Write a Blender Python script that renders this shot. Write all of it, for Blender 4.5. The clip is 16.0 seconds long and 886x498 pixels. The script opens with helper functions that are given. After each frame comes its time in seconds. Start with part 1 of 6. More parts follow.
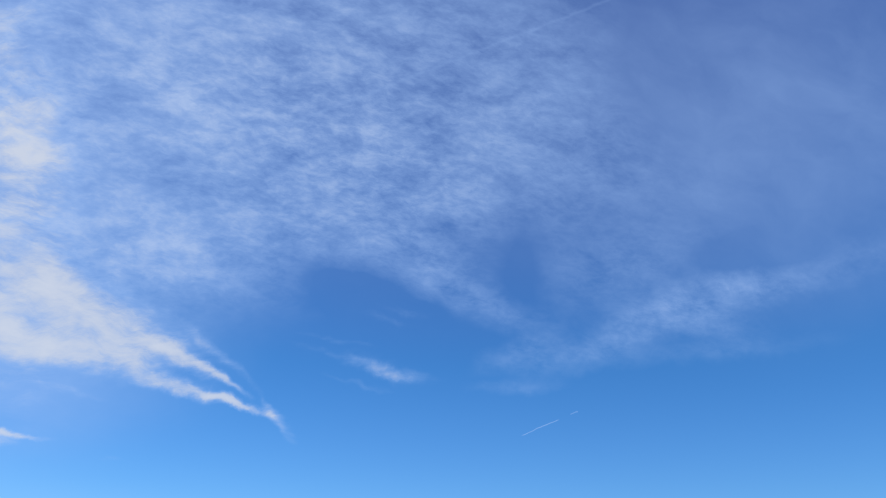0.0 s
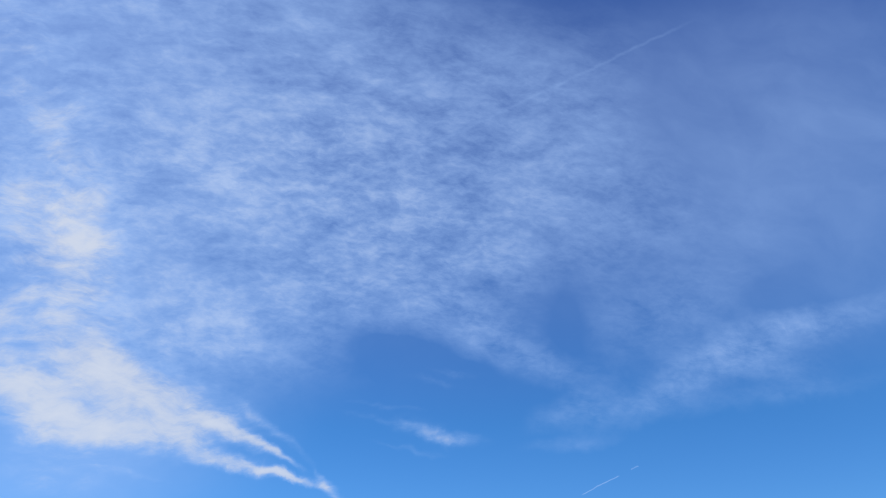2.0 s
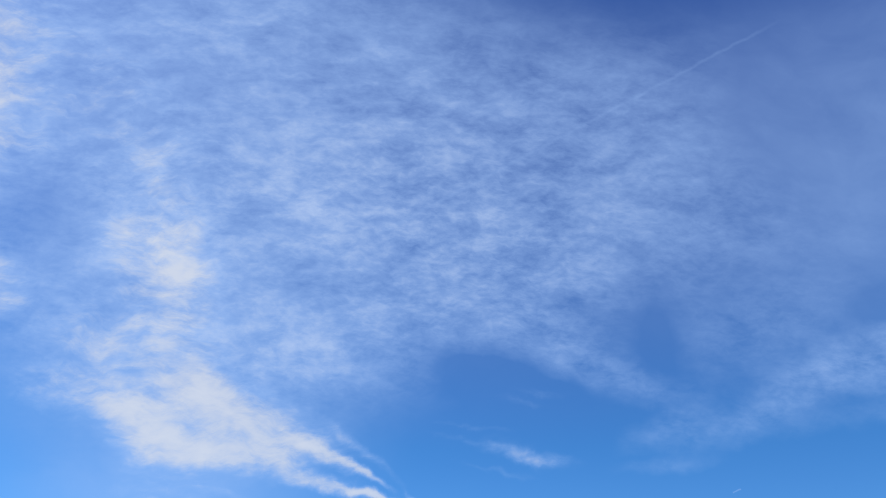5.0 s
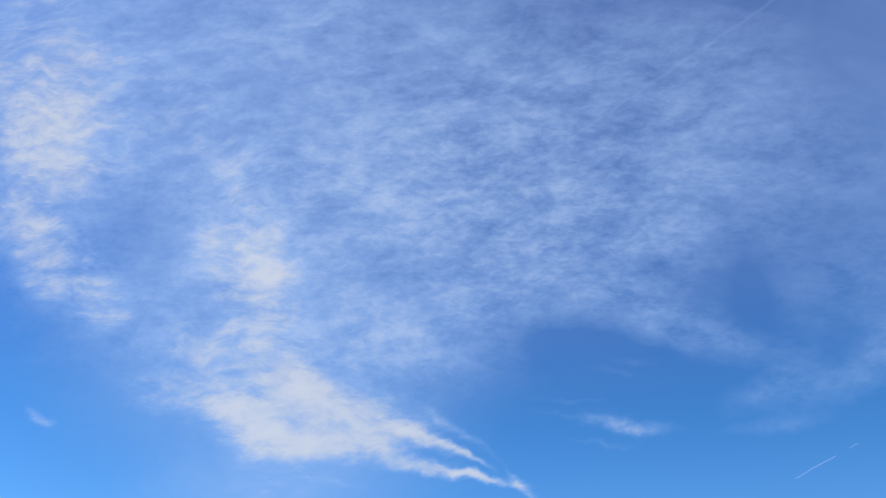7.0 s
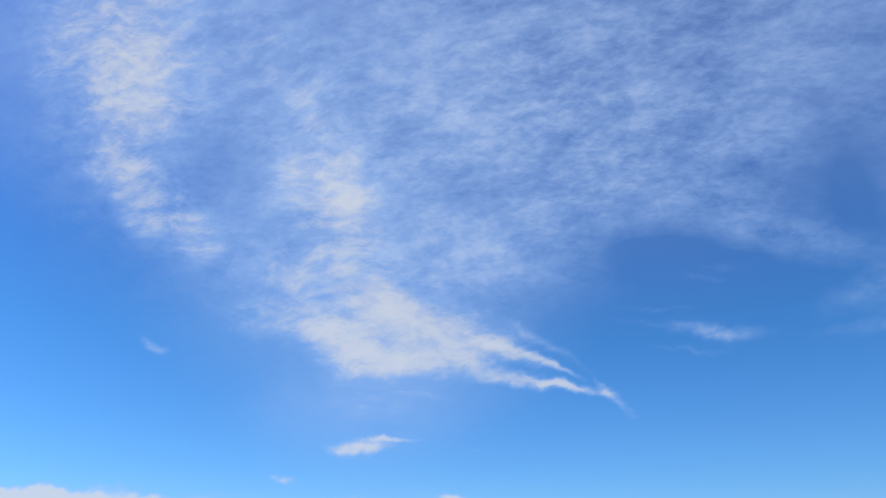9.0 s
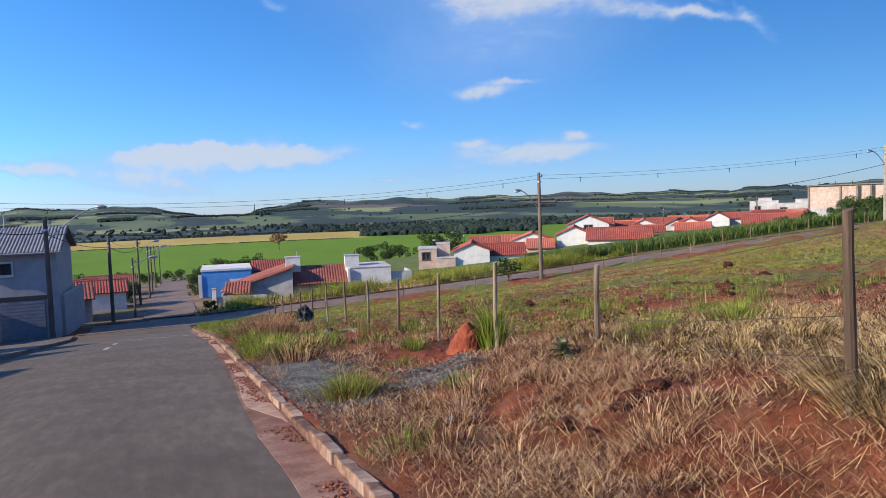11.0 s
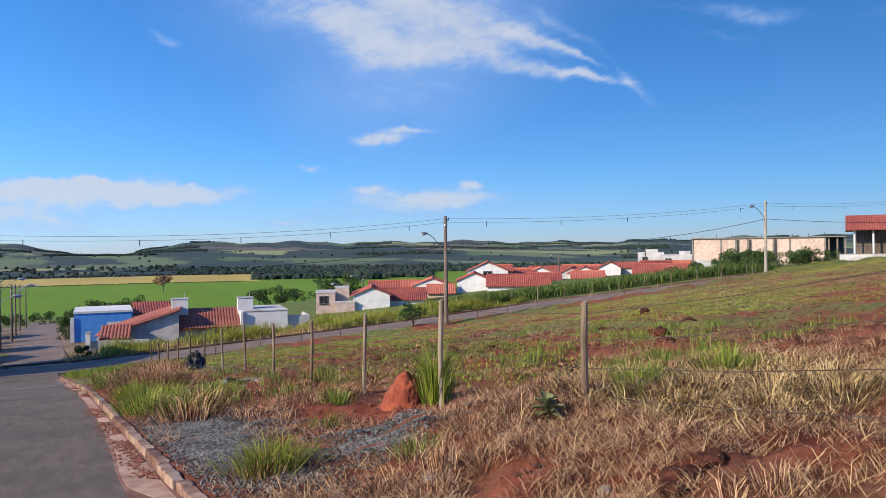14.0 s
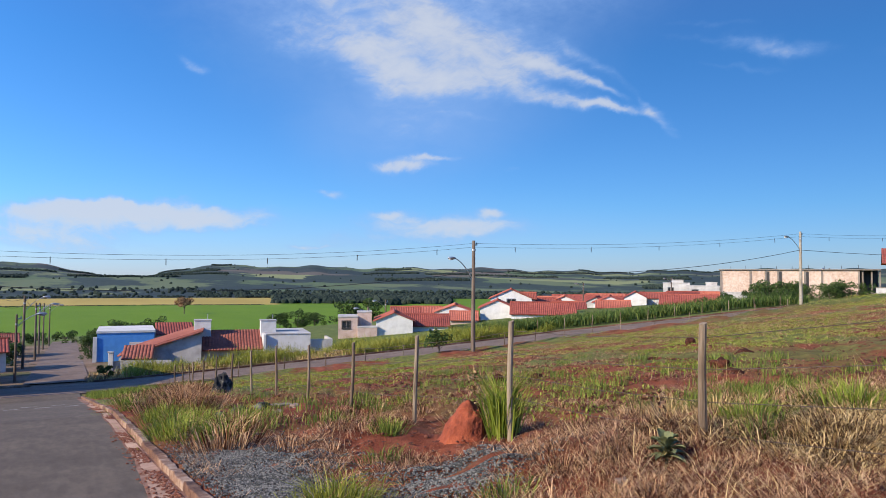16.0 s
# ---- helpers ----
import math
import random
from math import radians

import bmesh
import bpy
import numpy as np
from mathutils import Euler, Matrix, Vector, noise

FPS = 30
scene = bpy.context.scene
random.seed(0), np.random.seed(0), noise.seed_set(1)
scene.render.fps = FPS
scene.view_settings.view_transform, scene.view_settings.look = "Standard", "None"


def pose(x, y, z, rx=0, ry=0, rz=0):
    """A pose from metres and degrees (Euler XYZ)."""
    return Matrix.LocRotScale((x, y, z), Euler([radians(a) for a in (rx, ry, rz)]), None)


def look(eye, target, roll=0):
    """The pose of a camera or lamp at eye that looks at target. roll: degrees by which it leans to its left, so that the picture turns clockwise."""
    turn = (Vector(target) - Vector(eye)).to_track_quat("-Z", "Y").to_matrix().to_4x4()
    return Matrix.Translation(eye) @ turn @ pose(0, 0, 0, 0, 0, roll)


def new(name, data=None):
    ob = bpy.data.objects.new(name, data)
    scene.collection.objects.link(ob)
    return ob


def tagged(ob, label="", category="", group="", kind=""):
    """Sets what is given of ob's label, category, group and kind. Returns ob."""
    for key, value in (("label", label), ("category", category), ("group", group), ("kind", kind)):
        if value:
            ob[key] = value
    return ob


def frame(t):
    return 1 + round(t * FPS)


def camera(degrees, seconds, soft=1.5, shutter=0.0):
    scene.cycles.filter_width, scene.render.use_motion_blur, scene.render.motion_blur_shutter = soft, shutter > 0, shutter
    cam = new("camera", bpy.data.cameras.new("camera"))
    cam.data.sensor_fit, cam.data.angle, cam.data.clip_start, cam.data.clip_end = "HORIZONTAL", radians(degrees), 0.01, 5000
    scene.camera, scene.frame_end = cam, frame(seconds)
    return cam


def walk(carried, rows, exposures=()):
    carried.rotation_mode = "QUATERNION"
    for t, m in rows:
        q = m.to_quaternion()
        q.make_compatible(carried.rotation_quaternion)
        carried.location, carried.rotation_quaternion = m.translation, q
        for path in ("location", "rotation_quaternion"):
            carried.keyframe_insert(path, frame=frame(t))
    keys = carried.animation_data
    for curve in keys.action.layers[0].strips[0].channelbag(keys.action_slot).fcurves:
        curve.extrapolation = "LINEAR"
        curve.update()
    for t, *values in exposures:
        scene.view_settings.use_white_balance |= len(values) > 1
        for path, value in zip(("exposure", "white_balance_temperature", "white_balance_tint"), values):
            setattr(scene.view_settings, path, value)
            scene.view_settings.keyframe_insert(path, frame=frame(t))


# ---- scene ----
cam = camera(65.02, 16.0, soft=0.7)
PATH = [
    (0.0, pose(-0.000, 0.000, 1.570, 117.08, -1.07, -60.28)),
    (0.5, pose(-0.000, 0.000, 1.570, 117.95, -1.82, -59.34)),
    (1.0, pose(-0.000, 0.000, 1.570, 121.18, -1.52, -59.98)),
    (1.5, pose(-0.000, 0.000, 1.570, 119.23, -0.16, -57.45)),
    (2.0, pose(-0.000, 0.000, 1.570, 121.93, 0.75, -55.36)),
    (2.5, pose(-0.000, 0.000, 1.570, 121.95, -1.33, -56.38)),
    (3.0, pose(-0.000, 0.000, 1.570, 121.10, -2.45, -56.40)),
    (3.5, pose(-0.000, 0.000, 1.570, 122.24, -0.44, -53.36)),
    (4.0, pose(-0.000, 0.000, 1.570, 121.64, -1.75, -52.26)),
    (4.5, pose(-0.000, 0.000, 1.570, 122.35, 0.11, -51.57)),
    (5.0, pose(-0.000, 0.000, 1.570, 123.54, -1.24, -48.61)),
    (7.5, pose(-0.000, 0.000, 1.570, 122.08, 0.38, -39.14)),
    (8.0, pose(-0.000, 0.000, 1.570, 124.20, 0.32, -39.59)),
    (8.5, pose(-0.000, 0.000, 1.570, 121.35, -0.09, -37.95)),
    (9.0, pose(-0.000, 0.000, 1.570, 115.15, 0.26, -32.72)),
    (9.5, pose(-0.000, 0.000, 1.570, 101.14, 0.19, -29.79)),
    (10.0, pose(-0.090, 0.156, 1.507, 90.94, 0.19, -28.80)),
    (10.2, pose(-0.119, 0.234, 1.501, 87.91, 0.56, -26.50)),
    (12.3, pose(-0.103, 1.492, 1.370, 86.06, 2.98, -19.22)),
    (12.5, pose(-0.134, 1.581, 1.326, 86.96, 2.92, -17.40)),
    (13.0, pose(-0.030, 1.919, 1.311, 84.05, 1.15, -18.20)),
    (13.5, pose(0.027, 2.262, 1.248, 86.31, -0.22, -22.71)),
    (14.0, pose(0.011, 2.494, 1.256, 90.11, 0.59, -31.08)),
    (14.5, pose(-0.009, 2.765, 1.192, 91.15, -0.95, -32.22)),
    (15.0, pose(0.030, 3.079, 1.173, 92.06, -0.83, -31.41)),
    (15.5, pose(-0.049, 3.342, 1.152, 91.60, -1.50, -31.86)),
    (16.0, pose(-0.054, 3.611, 1.105, 92.35, -0.46, -29.51)),
]
walk(cam, PATH, [(0.0, 0.59), (2.0, 0.65), (5.0, 0.65), (7.5, 0.58), (9.0, 0.55), (16.0, 0.55)])

# ---------------------------------------------------------------- light
SUN_AZ, SUN_EL = 95.0, 26.0      # degrees to the left of +y, and above the horizon
to_sun = Vector((-math.sin(radians(SUN_AZ)) * math.cos(radians(SUN_EL)),
                 math.cos(radians(SUN_AZ)) * math.cos(radians(SUN_EL)), math.sin(radians(SUN_EL))))
sun = new("sun", bpy.data.lights.new("sun", "SUN"))
sun.data.energy, sun.data.angle, sun.data.color = 5.0, radians(0.53), (1.0, 0.85, 0.64)
sun.matrix_world = look((0, 0, 60), Vector((0, 0, 60)) - to_sun)

world = bpy.data.worlds.new("world")
scene.world = world
world.use_nodes = True
wn, wl = world.node_tree.nodes, world.node_tree.links
wn.clear()


def wnode(kind, inputs=(), **props):
    n = wn.new(kind)
    if "operation" in props:
        n.operation = props.pop("operation")
    if "data_type" in props:
        n.data_type = props.pop("data_type")
    if "vector_type" in props:
        n.vector_type = props.pop("vector_type")
    if "interpolation_type" in props:
        n.interpolation_type = props.pop("interpolation_type")
    if "blend_type" in props:
        n.blend_type = props.pop("blend_type")
    for i, v in enumerate(inputs):
        if v is None:
            continue
        if isinstance(v, bpy.types.NodeSocket):
            wl.new(v, n.inputs[i])
        else:
            n.inputs[i].default_value = v
    return n


def wmath(op, a, b=0.0, c=0.0):
    return wnode("ShaderNodeMath", (a, b, c), operation=op).outputs[0]


sky = wn.new("ShaderNodeTexSky")
sky.sky_type, sky.sun_disc = "NISHITA", False
sky.sun_elevation, sky.sun_rotation = radians(SUN_EL), radians(-SUN_AZ)
sky.altitude, sky.air_density, sky.dust_density, sky.ozone_density = 700, 1.0, 0.35, 3.0

# a flat chart of the sky, touching it at its middle, to lay the clouds out on
CY, CP = radians(-45), radians(22)
ahead = Vector((-math.sin(CY) * math.cos(CP), math.cos(CY) * math.cos(CP), math.sin(CP)))
right = Vector((math.cos(CY), math.sin(CY), 0))
above = right.cross(ahead)
way = wn.new("ShaderNodeTexCoord").outputs["Generated"]


def wdot(v):
    return wnode("ShaderNodeVectorMath", (way, v), operation="DOT_PRODUCT").outputs["Value"]


depth = wdot(ahead)
safe = wmath("MAXIMUM", depth, 0.08)
chart = wnode("ShaderNodeCombineXYZ", (wmath("DIVIDE", wdot(right), safe), wmath("DIVIDE", wdot(above), safe), 0.0)).outputs[0]


def wnoise(vec, scale, detail=5.0, rough=0.55, stretch=None, spin=0.0):
    if stretch:
        m = wn.new("ShaderNodeMapping")
        wl.new(vec, m.inputs["Vector"])
        m.inputs["Rotation"].default_value = (0, 0, radians(spin))
        m.inputs["Scale"].default_value = stretch
        vec = m.outputs[0]
    n = wn.new("ShaderNodeTexNoise")
    wl.new(vec, n.inputs["Vector"])
    n.inputs["Scale"].default_value, n.inputs["Detail"].default_value, n.inputs["Roughness"].default_value = scale, detail, rough
    return n


def wsmooth(v, lo, hi, a=0.0, b=1.0):
    n = wnode("ShaderNodeMapRange", interpolation_type="SMOOTHSTEP")
    if isinstance(v, bpy.types.NodeSocket):
        wl.new(v, n.inputs[0])
    for i, x in zip((1, 2, 3, 4), (lo, hi, a, b)):
        n.inputs[i].default_value = x
    return n.outputs[0]


def bent(vec, scale, amount, detail):
    n = wnoise(vec, scale, detail, 0.6)
    off = wnode("ShaderNodeVectorMath", (n.outputs["Color"], (0.5, 0.5, 0.5)), operation="SUBTRACT").outputs[0]
    off = wnode("ShaderNodeVectorMath", (off, (amount, amount, 0)), operation="MULTIPLY").outputs[0]
    return wnode("ShaderNodeVectorMath", (vec, off), operation="ADD").outputs[0]


warped = bent(bent(chart, 7.0, 0.045, 3.0), 30.0, 0.018, 4.0)
density = {"streak": None, "sheet": None, "veil": None}


placed = 0


def cloud(kind, u, v, a, b, turn, weight):
    """One soft ellipse of cloud on the chart. Every few clouds the chart is passed on through the sum so far, which keeps the shader's working store small."""
    global placed, warped
    m = wn.new("ShaderNodeMapping")
    m.vector_type = "TEXTURE"
    wl.new(warped, m.inputs["Vector"])
    m.inputs["Location"].default_value = (u, v, 0)
    m.inputs["Rotation"].default_value = (0, 0, radians(turn))
    m.inputs["Scale"].default_value = (a, b, 1)
    r = wnode("ShaderNodeVectorMath", (m.outputs[0],), operation="LENGTH").outputs["Value"]
    one = wsmooth(r, 0.0, 1.55, weight, 0.0)
    density[kind] = one if density[kind] is None else wmath("ADD", density[kind], one)
    placed += 1
    if placed % 6 == 0:
        warped = wnode("ShaderNodeVectorMath", (density[kind], (1e-7, 1e-7, 0.0), warped), operation="MULTIPLY_ADD").outputs[0]


def streak(*row):
    cloud("streak", *row)


def sheet(*row):
    cloud("sheet", *row)


def veil(*row):
    cloud("veil", *row)


# bright head and the prongs of its tail
streak(-0.199, -0.047, 0.125, 0.0415, -18, 1.00)
streak(-0.220, -0.098, 0.096, 0.0303, -3, 0.95)
streak(-0.294, -0.048, 0.098, 0.064, -48, 0.50)
streak(-0.108, -0.090, 0.061, 0.0123, -24, 0.90)
streak(-0.048, -0.113, 0.045, 0.006, -29, 1.00)
streak(-0.095, -0.129, 0.062, 0.0112, -11, 1.10)
streak(-0.025, -0.144, 0.054, 0.0079, -14, 1.15)
streak(-0.055, -0.085, 0.085, 0.0071, -34, 0.34)
streak(0.016, -0.141, 0.021, 0.0059, -34, 0.35)
streak(0.033, -0.167, 0.034, 0.0116, -48, 0.85)
# falling column above the head
streak(-0.325, 0.086, 0.149, 0.0869, -80, 0.60)
streak(-0.359, 0.224, 0.148, 0.1021, -77, 0.26)
streak(-0.399, 0.366, 0.181, 0.1218, -77, 0.32)
streak(-0.442, 0.161, 0.117, 0.0602, -76, 0.28)
streak(-0.361, 0.163, 0.132, 0.0744, -76, 0.16)
# broken patches beside the column
streak(-0.584, 0.120, 0.068, 0.051, -44, 0.45)
streak(-0.648, 0.172, 0.109, 0.0623, -44, 0.37)
streak(-0.460, 0.018, 0.133, 0.0635, -39, 0.45)
streak(-0.510, -0.023, 0.064, 0.0289, -22, 0.37)
streak(-0.433, -0.025, 0.063, 0.0268, -17, 0.37)
streak(-0.365, -0.079, 0.072, 0.0419, -34, 0.37)
streak(-0.694, 0.323, 0.160, 0.0937, -35, 0.34)
streak(-0.791, 0.290, 0.090, 0.04, -22, 0.25)
streak(-0.803, 0.450, 0.231, 0.1164, -19, 0.29)
streak(-0.694, 0.200, 0.094, 0.0534, -60, 0.25)
streak(-0.795, 0.171, 0.045, 0.0222, -31, 0.20)
streak(-0.673, -0.040, 0.030, 0.0122, -20, 0.33)
streak(-0.734, 0.341, 0.151, 0.1096, -57, 0.28)
streak(-0.674, 0.462, 0.211, 0.1017, -16, 0.29)
streak(-0.581, 0.512, 0.232, 0.1013, -44, 0.29)
streak(-0.721, 0.599, 0.182, 0.1227, -12, 0.29)
streak(-0.687, 0.191, 0.089, 0.0577, -40, 0.25)
streak(-0.679, -0.041, 0.030, 0.0115, -23, 0.33)
streak(-0.340, -0.075, 0.091, 0.0373, -29, 0.50)
streak(-0.421, 0.043, 0.114, 0.0511, -43, 0.25)
streak(-0.639, 0.392, 0.187, 0.0679, -39, 0.35)
# low clouds
streak(-0.347, -0.219, 0.051, 0.0108, -3, 1.30)
streak(-0.302, -0.210, 0.047, 0.0053, -5, 0.91)
streak(-0.475, -0.256, 0.025, 0.0078, -6, 0.78)
streak(-0.173, -0.230, 0.030, 0.0041, -5, 0.33)
streak(-0.869, -0.293, 0.299, 0.0253, -1, 1.10)
streak(-0.918, -0.272, 0.183, 0.0153, -2, 0.88)
streak(-0.705, -0.300, 0.110, 0.0163, 3, 0.81)
streak(-0.770, -0.262, 0.060, 0.0066, -4, 0.44)
streak(-1.004, -0.327, 0.173, 0.0315, -2, 0.51)
streak(-1.408, -0.279, 0.222, 0.0162, -6, 1.24)
streak(-1.110, -0.275, 0.229, 0.0205, -2, 0.81)
streak(-1.067, -0.329, 0.248, 0.0263, -6, 0.51)
streak(-0.890, -0.273, 0.179, 0.0157, -6, 0.73)
streak(-0.329, -0.333, 0.189, 0.0223, -0, 0.81)
streak(-0.365, -0.305, 0.080, 0.018, -5, 0.81)
streak(-0.212, -0.300, 0.024, 0.0086, -2, 1.32)
streak(-0.245, -0.317, 0.089, 0.0174, -0, 0.73)
streak(-0.378, -0.294, 0.026, 0.0075, -4, 0.73)
streak(-0.526, -0.349, 0.047, 0.0055, 1, 0.88)
streak(-0.331, -0.176, 0.108, 0.0466, -7, 0.26)
streak(-0.331, -0.137, 0.071, 0.029, -15, 0.33)
# thin wisps
streak(0.175, -0.083, 0.065, 0.0094, -9, 0.36)
streak(0.099, -0.047, 0.090, 0.0039, -3, 0.18)
streak(0.163, -0.010, 0.049, 0.0058, -8, 0.20)
streak(0.170, -0.079, 0.073, 0.018, -13, 0.28)
streak(0.126, -0.102, 0.064, 0.0052, -7, 0.28)
streak(0.187, 0.002, 0.058, 0.0075, -7, 0.22)
streak(0.079, -0.062, 0.056, 0.0052, -7, 0.18)
sheet(0.366, -0.034, 0.063, 0.0204, 29, 0.34)
sheet(0.453, -0.030, 0.094, 0.0279, 16, 0.39)
sheet(0.574, 0.023, 0.094, 0.0363, 22, 0.48)
sheet(0.669, 0.041, 0.122, 0.0336, -1, 0.30)
sheet(0.732, 0.101, 0.145, 0.033, 19, 0.37)
sheet(0.848, 0.147, 0.230, 0.0354, 19, 0.28)
sheet(0.374, -0.088, 0.065, 0.0113, 10, 0.25)
sheet(0.698, -0.003, 0.197, 0.015, 11, 0.16)
sheet(0.231, 0.063, 0.107, 0.0392, -19, 0.41)
sheet(0.341, 0.023, 0.097, 0.027, -11, 0.32)
streak(-0.229, -0.150, 0.060, 0.0047, 0, 0.25)
sheet(0.524, 0.125, 0.142, 0.043, 18, 0.22)
# high mottled sheet
sheet(-0.005, 0.250, 0.426, 0.1929, 10, 0.60)
sheet(0.307, 0.370, 0.363, 0.1798, 11, 0.26)
sheet(0.415, 0.236, 0.301, 0.1274, 9, 0.28)
sheet(0.145, 0.167, 0.190, 0.085, 9, 0.40)
sheet(-0.110, 0.072, 0.211, 0.0683, 8, 0.45)
sheet(-0.264, 0.274, 0.230, 0.1398, 11, 0.40)
sheet(-0.231, 0.017, 0.162, 0.0468, 8, 0.30)
sheet(-0.154, 0.202, 0.264, 0.1888, -4, 0.45)
sheet(-0.231, 0.198, 0.293, 0.214, -4, 0.40)
sheet(-0.022, 0.332, 0.236, 0.1351, -4, 0.35)
sheet(0.077, 0.188, 0.203, 0.0844, -4, 0.30)
sheet(-0.270, 0.518, 0.349, 0.1373, -5, 0.45)
sheet(0.257, 0.390, 0.303, 0.1736, -5, 0.16)
sheet(-0.160, 0.037, 0.147, 0.0528, -3, 0.35)
sheet(-0.276, 0.058, 0.176, 0.1307, -3, 0.30)
sheet(0.578, 0.078, 0.220, 0.0606, 7, 0.20)
sheet(0.197, 0.095, 0.122, 0.034, -33, 0.35)
# blue gaps
sheet(0.115, 0.017, 0.112, 0.0357, -14, -0.32)
sheet(0.781, 0.164, 0.135, 0.0361, 8, -0.35)
sheet(0.566, 0.421, 0.140, 0.1338, 11, -0.35)
sheet(0.351, 0.122, 0.106, 0.0439, -74, -0.22)
sheet(0.102, 0.036, 0.111, 0.034, -23, -0.28)
sheet(-0.201, 0.364, 0.087, 0.0471, -4, -0.30)
sheet(-0.370, 0.441, 0.081, 0.0435, -5, -0.20)
sheet(-0.479, 0.376, 0.077, 0.0436, -4, -0.40)
sheet(-0.525, 0.225, 0.087, 0.0663, -4, -0.45)
streak(-0.525, 0.225, 0.072, 0.0542, -4, -0.30)
sheet(-0.673, 0.525, 0.097, 0.0458, -5, -0.30)
streak(-0.609, 0.371, 0.091, 0.0255, -4, -0.25)
sheet(-0.438, 0.050, 0.060, 0.045, -3, -0.30)
streak(-0.399, 0.024, 0.031, 0.016, -5, -0.20)
# thin even veil
veil(0.839, 0.424, 0.431, 0.3029, 11, 0.60)
veil(-0.004, 0.242, 0.534, 0.2335, 10, 0.25)
veil(-0.327, 0.146, 0.272, 0.2726, 10, 0.45)
veil(0.457, 0.297, 0.464, 0.2584, 10, 0.10)
veil(-0.509, 0.472, 0.525, 0.2577, -5, 0.35)
veil(-0.343, 0.095, 0.285, 0.257, -3, 0.30)
veil(-0.272, -0.114, 0.182, 0.0827, 6, 0.28)
veil(-0.511, 0.559, 0.585, 0.1982, -5, 0.55)
veil(0.032, 0.528, 0.582, 0.1419, -5, 0.20)
sheet(-0.569, 0.309, 0.329, 0.1618, -4, 0.50)
sheet(-0.517, 0.073, 0.280, 0.0717, -40, 0.40)
veil(-0.774, 0.393, 0.366, 0.149, -8, 0.30)
sheet(-0.511, 0.559, 0.429, 0.1585, -5, 0.45)
sheet(0.031, 0.509, 0.363, 0.1059, -5, 0.25)
sheet(-0.445, 0.272, 0.346, 0.2901, 3, 0.30)
veil(-0.963, -0.312, 0.400, 0.0665, -1, 0.30)
veil(-0.325, -0.326, 0.267, 0.0571, -1, 0.22)
veil(-0.335, -0.171, 0.156, 0.0785, -3, 0.40)
veil(-0.299, -0.087, 0.206, 0.0987, -4, 0.25)

# flowing grain for the streaks, mottling at three sizes for the sheet
flow = bent(bent(chart, 3.0, 0.16, 3.0), 14.0, 0.035, 3.0)
fibre = wnoise(flow, 8.0, 7.0, 0.60, (1.0, 3.6, 1), 24).outputs["Fac"]
strand = wnoise(flow, 30.0, 5.0, 0.60, (1.0, 2.8, 1), 12).outputs["Fac"]
mottle = wnoise(flow, 6.0, 5.0, 0.55, (1.0, 1.8, 1), 8).outputs["Fac"]
lumps_ = wnoise(bent(chart, 10.0, 0.05, 3.0), 17.0, 5.0, 0.58, (1.0, 2.1, 1), 10).outputs["Fac"]
curls = wnoise(bent(chart, 24.0, 0.02, 2.0), 52.0, 5.0, 0.62, (1.0, 2.0, 1), -4).outputs["Fac"]


def wsum(*terms):
    """Sum of socket times weight."""
    total = None
    for v, k in terms:
        x = wmath("MULTIPLY", v, k)
        total = x if total is None else wmath("ADD", total, x)
    return total




def full(v, k):
    """Cover that a density gives: it saturates softly."""
    return wmath("SUBTRACT", 1.0, wmath("POWER", math.exp(-k), wmath("MAXIMUM", v, 0.0)))


shred = wsum((wsmooth(fibre, 0.30, 0.70), 0.30), (wsmooth(strand, 0.30, 0.70), 0.22), (wsmooth(lumps_, 0.30, 0.70), 0.26), (wsmooth(mottle, 0.32, 0.68), 0.22))
dens_streak = wsmooth(wmath("ADD", density["streak"], wmath("MULTIPLY_ADD", shred, 1.05, -0.47)), -0.05, 1.75)
dens_streak = wmath("MULTIPLY", dens_streak, wsmooth(density["streak"], 0.0, 0.45))
cov_streak = wmath("MULTIPLY", dens_streak, 0.86)
grain = wsum((wsmooth(mottle, 0.25, 0.75), 0.42), (wsmooth(lumps_, 0.28, 0.72), 0.34), (wsmooth(curls, 0.25, 0.75), 0.24))
dens_sheet = wmath("MULTIPLY", full(density["sheet"], 1.25), wmath("MULTIPLY_ADD", grain, 1.55, -0.06))
cov_sheet = wmath("MULTIPLY", dens_sheet, 0.66)
cov_veil = wmath("MULTIPLY", full(density["veil"], 1.0), wmath("MULTIPLY_ADD", mottle, 0.7, 0.30))
clear = wmath("MULTIPLY", wmath("SUBTRACT", 1.0, cov_streak), wmath("MULTIPLY", wmath("SUBTRACT", 1.0, cov_sheet), wmath("SUBTRACT", 1.0, cov_veil)))
cover = wmath("MULTIPLY", wmath("SUBTRACT", 1.0, clear), wsmooth(depth, 0.1, 0.3))
cover = wmath("MINIMUM", cover, 0.92)

# vapour trails: thin straight lines on the chart


